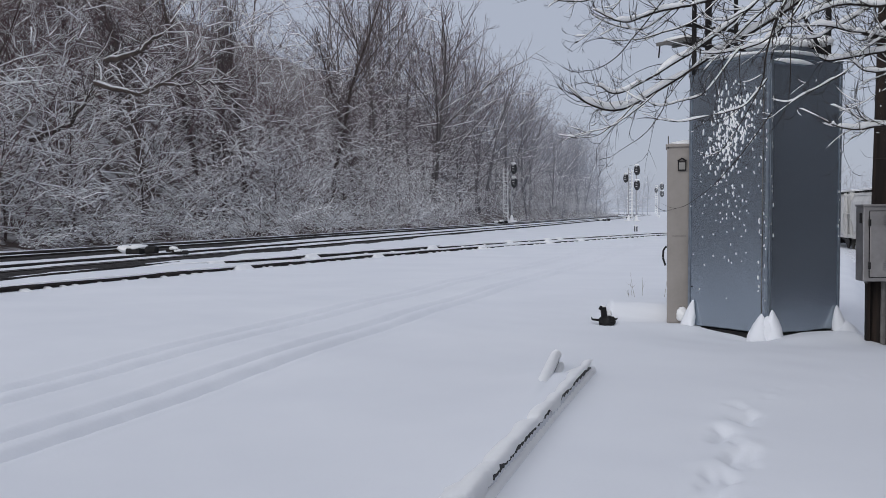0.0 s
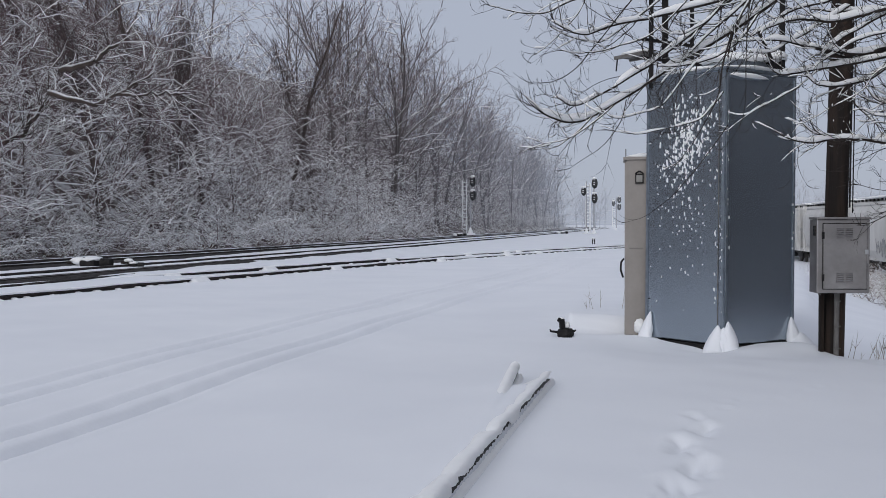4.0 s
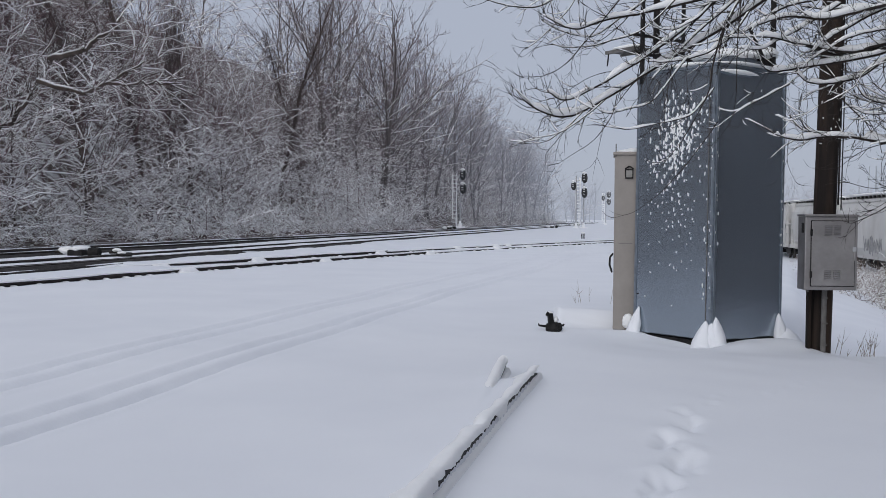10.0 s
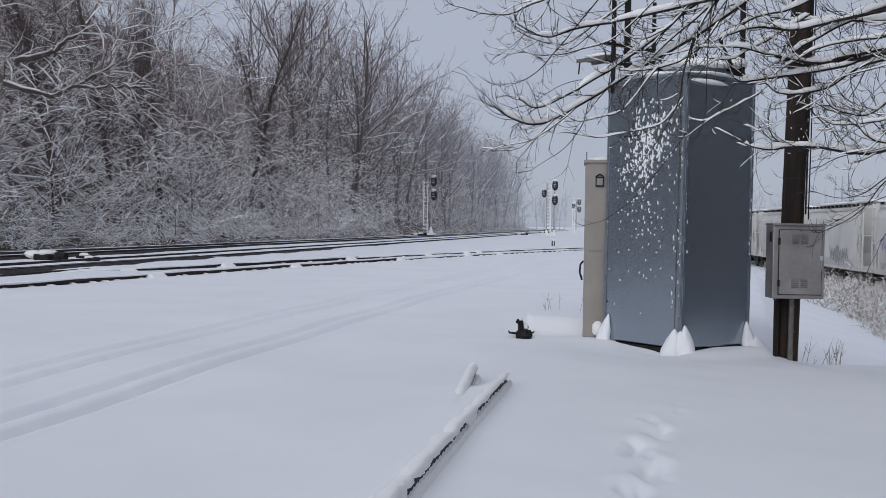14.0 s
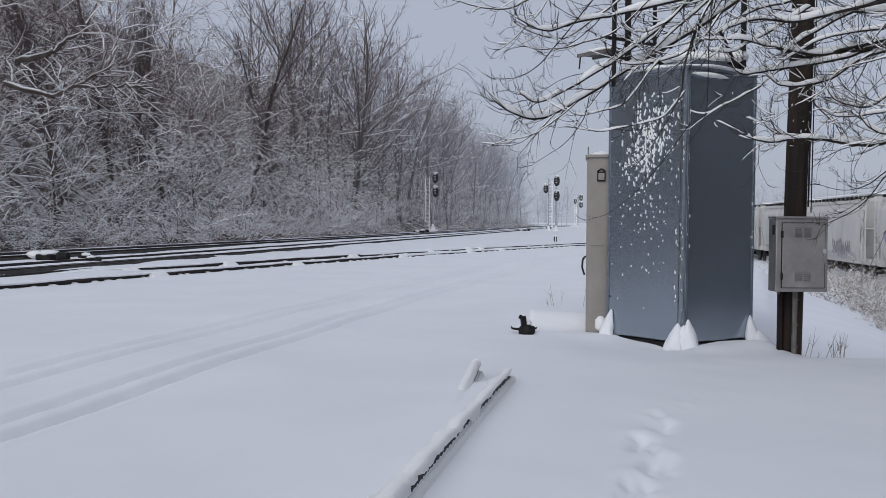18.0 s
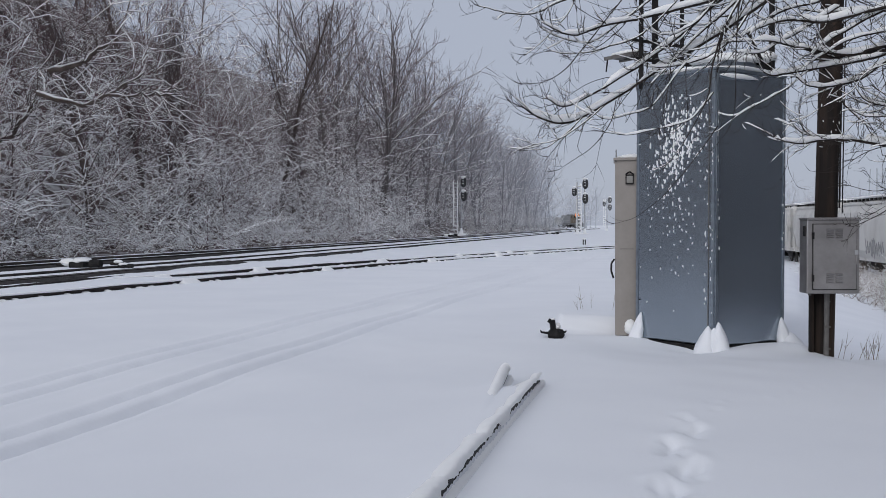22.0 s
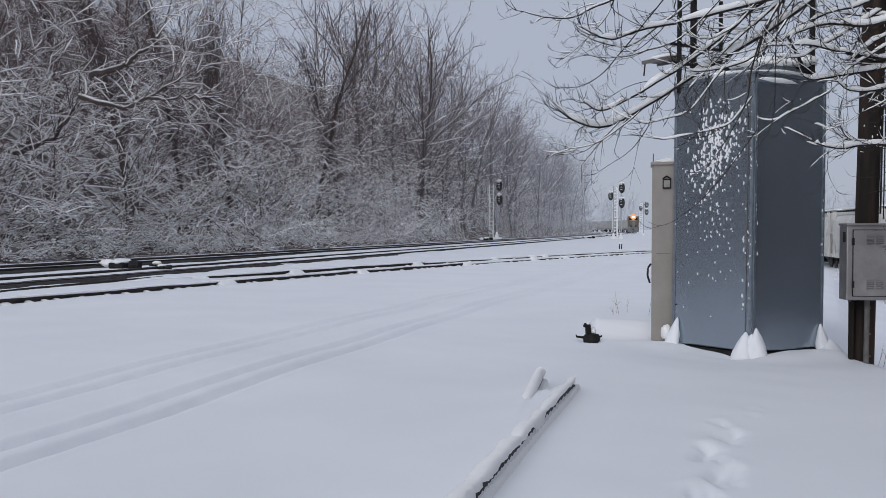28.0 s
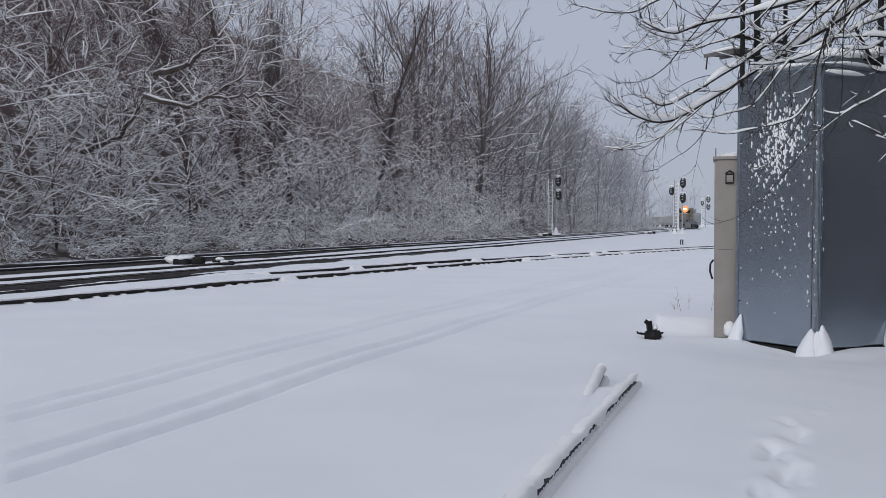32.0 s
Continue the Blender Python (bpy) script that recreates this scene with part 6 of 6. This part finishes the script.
# ---- far side of the yard ----
def far_shed():
    b = thing("far_shed", "long low pale shed roof behind the parked cars", "building", (50, 112, -2.4), -10)
    part("wall", box((14, 40, 5.6), (0, 0, 2.8), bevel=0.05), WALL_SHEET, b)
    bm = extrude_profile(((-7.4, 5.6), (0, 7.0), (7.4, 5.6), (7.4, 5.45), (0, 6.85), (-7.4, 5.45)), 41)
    bmesh.ops.translate(bm, vec=(0, -20.5, 0), verts=bm.verts)
    part("roof", bm, ROOF_SHEET, b)
    t = thing("lattice_tower", "faint distant lattice tower", "tower", (50, 118, -2), 20)
    for sx in (-1, 1):
        for sy in (-1, 1):
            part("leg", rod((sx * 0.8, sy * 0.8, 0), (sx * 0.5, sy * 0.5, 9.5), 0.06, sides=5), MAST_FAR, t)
    for k in range(9):
        part("brace", rod((-0.75, -0.75, k * 1.0), (0.75, -0.75, k * 1.0 + 1.0), 0.045, sides=4), MAST_FAR, t)
        part("brace", rod((0.75, -0.75, k * 1.0), (-0.75, -0.75, k * 1.0 + 1.0), 0.045, sides=4), MAST_FAR, t)


far_shed()


def far_trees():
    rnd = random.Random(15)
    for i in range(14):
        x, y = 62 + rnd.uniform(-8, 16), 178 + rnd.uniform(-12, 25)
        plant("bare_tree", TALL[i % 3], "faint bare tree beyond the yard", "tree", (x, y, -2.5), rnd.uniform(0, 360), rnd.uniform(0.55, 0.8), "trees beyond the yard")
    for i in range(14):
        x, y = 45 + i * 0.9 + rnd.uniform(-4, 4), 395 + rnd.uniform(-18, 30)
        plant("bare_tree", TALL[i % 3], "faint bare tree far down the line", "tree", (x, y, -1), rnd.uniform(0, 360), rnd.uniform(0.7, 1.0), "trees down the line")


far_trees()


# ---- the train that comes in ----
def locomotive():
    c = thing("locomotive", "dark freight locomotive with amber nose and lit headlight", "locomotive")
    # the nose points to -y
    part("frame", box((2.95, 21.6, 0.5), (0, 0, 1.35), bevel=0.04), LOCO_DARK, c)
    part("long_hood", box((2.0, 14.0, 2.75), (0, 3.0, 2.95), bevel=0.15), LOCO_SIDE, c)
    part("radiator", box((2.9, 3.4, 0.85), (0, 7.8, 4.05), bevel=0.12), LOCO_SIDE, c)
    part("dynamic_brake", box((2.5, 3.0, 0.45), (0, 0.5, 4.45), bevel=0.1), LOCO_DARK, c)
    cab = new("cab")
    cab.parent = c
    part("shell", box((3.05, 3.3, 2.75), (0, -5.9, 2.98), bevel=0.14), LOCO_NOSE, cab)
    part("roof", box((2.9, 3.5, 0.28), (0, -5.9, 4.42), bevel=0.12), LOCO_DARK, cab)
    for sx in (-1, 1):
        part("windscreen", box((0.95, 0.06, 0.62), (sx * 0.62, -7.56, 3.75), bevel=0.02), WINDOW, cab)
        part("side_window", box((0.06, 1.5, 0.7), (sx * 1.53, -5.9, 3.6), bevel=0.02), WINDOW, cab)
        part("number_board", box((0.5, 0.08, 0.2), (sx * 0.9, -7.57, 4.28)), BLACK, cab)
        part("number_bar", box((0.38, 0.02, 0.09), (sx * 0.9, -7.62, 4.28)), PAPER, cab)
    nose = new("nose")
    nose.parent = c
    part("shell", box((1.95, 2.3, 1.75), (0, -8.6, 2.45), bevel=0.18), LOCO_NOSE, nose)
    part("door", box((0.7, 0.05, 1.4), (0.1, -9.77, 2.35), bevel=0.02), LOCO_DARK, nose)
    part("stripe", box((1.99, 0.04, 0.28), (0, -9.765, 1.85)), BLACK, nose)
    hl = part("headlight_case", box((0.75, 0.25, 0.42), (0, -7.6, 4.32), bevel=0.05), BLACK, c)
    # added glowing disc: the halo round the lamp, given a shape
    part("reflector", rod((0, -7.73, 4.32), (0, -7.76, 4.32), 0.78, sides=20), HALO_GLOW, hl, "glowing amber disc in place of the headlight halo")
    for sx in (-1, 1):
        part("lens", rod((sx * 0.17, -7.71, 4.32), (sx * 0.17, -7.80, 4.32), 0.20, sides=14), LAMP, hl, "lit amber headlight lens")
    part("pilot", box((2.9, 0.12, 0.95), (0, -10.85, 0.80), bevel=0.03), LOCO_DARK, c)
    part("coupler", box((0.35, 0.7, 0.35), (0, -11.1, 0.95), bevel=0.05), BLACK, c)
    for sx in (-1, 1):
        part("ditch_light", rod((sx * 0.95, -10.92, 1.75), (sx * 0.95, -11.0, 1.75), 0.12, sides=12), PAPER, c)
        part("handrail", rod((sx * 1.42, -10.2, 2.55), (sx * 1.42, 10.4, 2.55), 0.025, sides=5), SILVER, c)
        for k in range(10):
            part("stanchion", rod((sx * 1.42, -10.2 + k * 2.28, 1.55), (sx * 1.42, -10.2 + k * 2.28, 2.55), 0.022, sides=5), SILVER, c)
        part("front_rail", rod((sx * 1.35, -10.8, 1.55), (sx * 1.35, -10.8, 2.6), 0.025, sides=5), SILVER, c)
        part("step_well", box((0.35, 0.7, 0.9), (sx * 1.28, -10.3, 0.85)), LOCO_DARK, c)
    part("fuel_tank", box((2.5, 5.2, 0.85), (0, 0, 0.75), bevel=0.15), BLACK, c)
    for y in (-6.9, 6.9):
        t = new("truck")
        t.parent = c
        for sx in (-1, 1):
            part("side_frame", box((0.16, 4.6, 0.45), (sx * 1.08, y, 0.65), bevel=0.06), BLACK, t)
        for dy in (-1.75, 0, 1.75):
            for sx in (-1, 1):
                part("wheel", rod((sx * 0.72, y + dy, 0.52), (sx * 0.86, y + dy, 0.52), 0.52, sides=18), WHEEL, t)
    part("snow_cap", add_blob(bmesh.new(), (0, -8.6, 3.32), (0.85, 1.0, 0.06), 0.2, 2, 1), SNOW_CAP, c, smooth=True)
    part("exhaust", rod((0, 2.6, 4.3), (0, 2.6, 4.72), 0.28, 0.22, 10), BLACK, c)
    return c


def open_hopper():
    c = thing("open_hopper", "grey open-top hopper car behind the locomotive", "hopper car", group="cars of the train")
    L = 15.6
    for sx in (-1, 1):
        part("side", box((0.09, L, 2.35), (sx * 1.50, 0, 2.45), bevel=0.02), CAR_GREY, c)
        part("top_chord", box((0.2, L + 0.1, 0.16), (sx * 1.50, 0, 3.68), bevel=0.02), CAR_GREY, c)
        for k in range(11):
            part("rib", box((0.12, 0.12, 2.3), (sx * 1.60, -7.4 + k * 1.48, 2.45)), CAR_GREY, c)
    for sy in (-1, 1):
        part("end", box((2.95, 0.09, 1.9), (0, sy * (L / 2 - 0.05), 2.7), bevel=0.02), CAR_GREY, c)
        part("slope", box((2.9, 2.6, 0.08), (0, sy * (L / 2 - 1.5), 1.7), Euler((sy * 0.6, 0, 0)).to_matrix()), CAR_GREY, c)
        part("coupler", box((0.3, 0.8, 0.3), (0, sy * (L / 2 + 0.25), 0.9)), BLACK, c)
        truck(c, sy * (L / 2 - 1.9))
    part("sill", box((2.4, L, 0.25), (0, 0, 1.15)), CAR_GREY, c)
    part("load", add_blob(bmesh.new(), (0, 0, 3.2), (1.4, L * 0.48, 0.35), 0.15, 3, 7), SNOW_CAP, c, "snow lying in the open car", smooth=True)
    return c


loco = locomotive()
first = open_hopper()
train = [(loco, 11.3)] + [(first, 22.6 + 8.4)]
for k in range(1, 9):
    train.append((copy_thing(first, pose(0, 0, 0)), 22.6 + 8.4 + 16.8 * k))


def motions():
    for car, back in train:
        rows = []
        for i in range(0, 33):
            t = float(i)
            s = 335.0 - 12.6 * (t - 23.0) + back
            x, y, h = main_at(s)
            x1, y1, _ = main_at(s - 5.5)
            x2, y2, _ = main_at(s + 5.5)
            h = math.atan2(x2 - x1, y2 - y1)
            rows.append((t, pose(x, y, RAIL_Z, 0, 0, -math.degrees(h))))
        walk(car, rows)


motions()
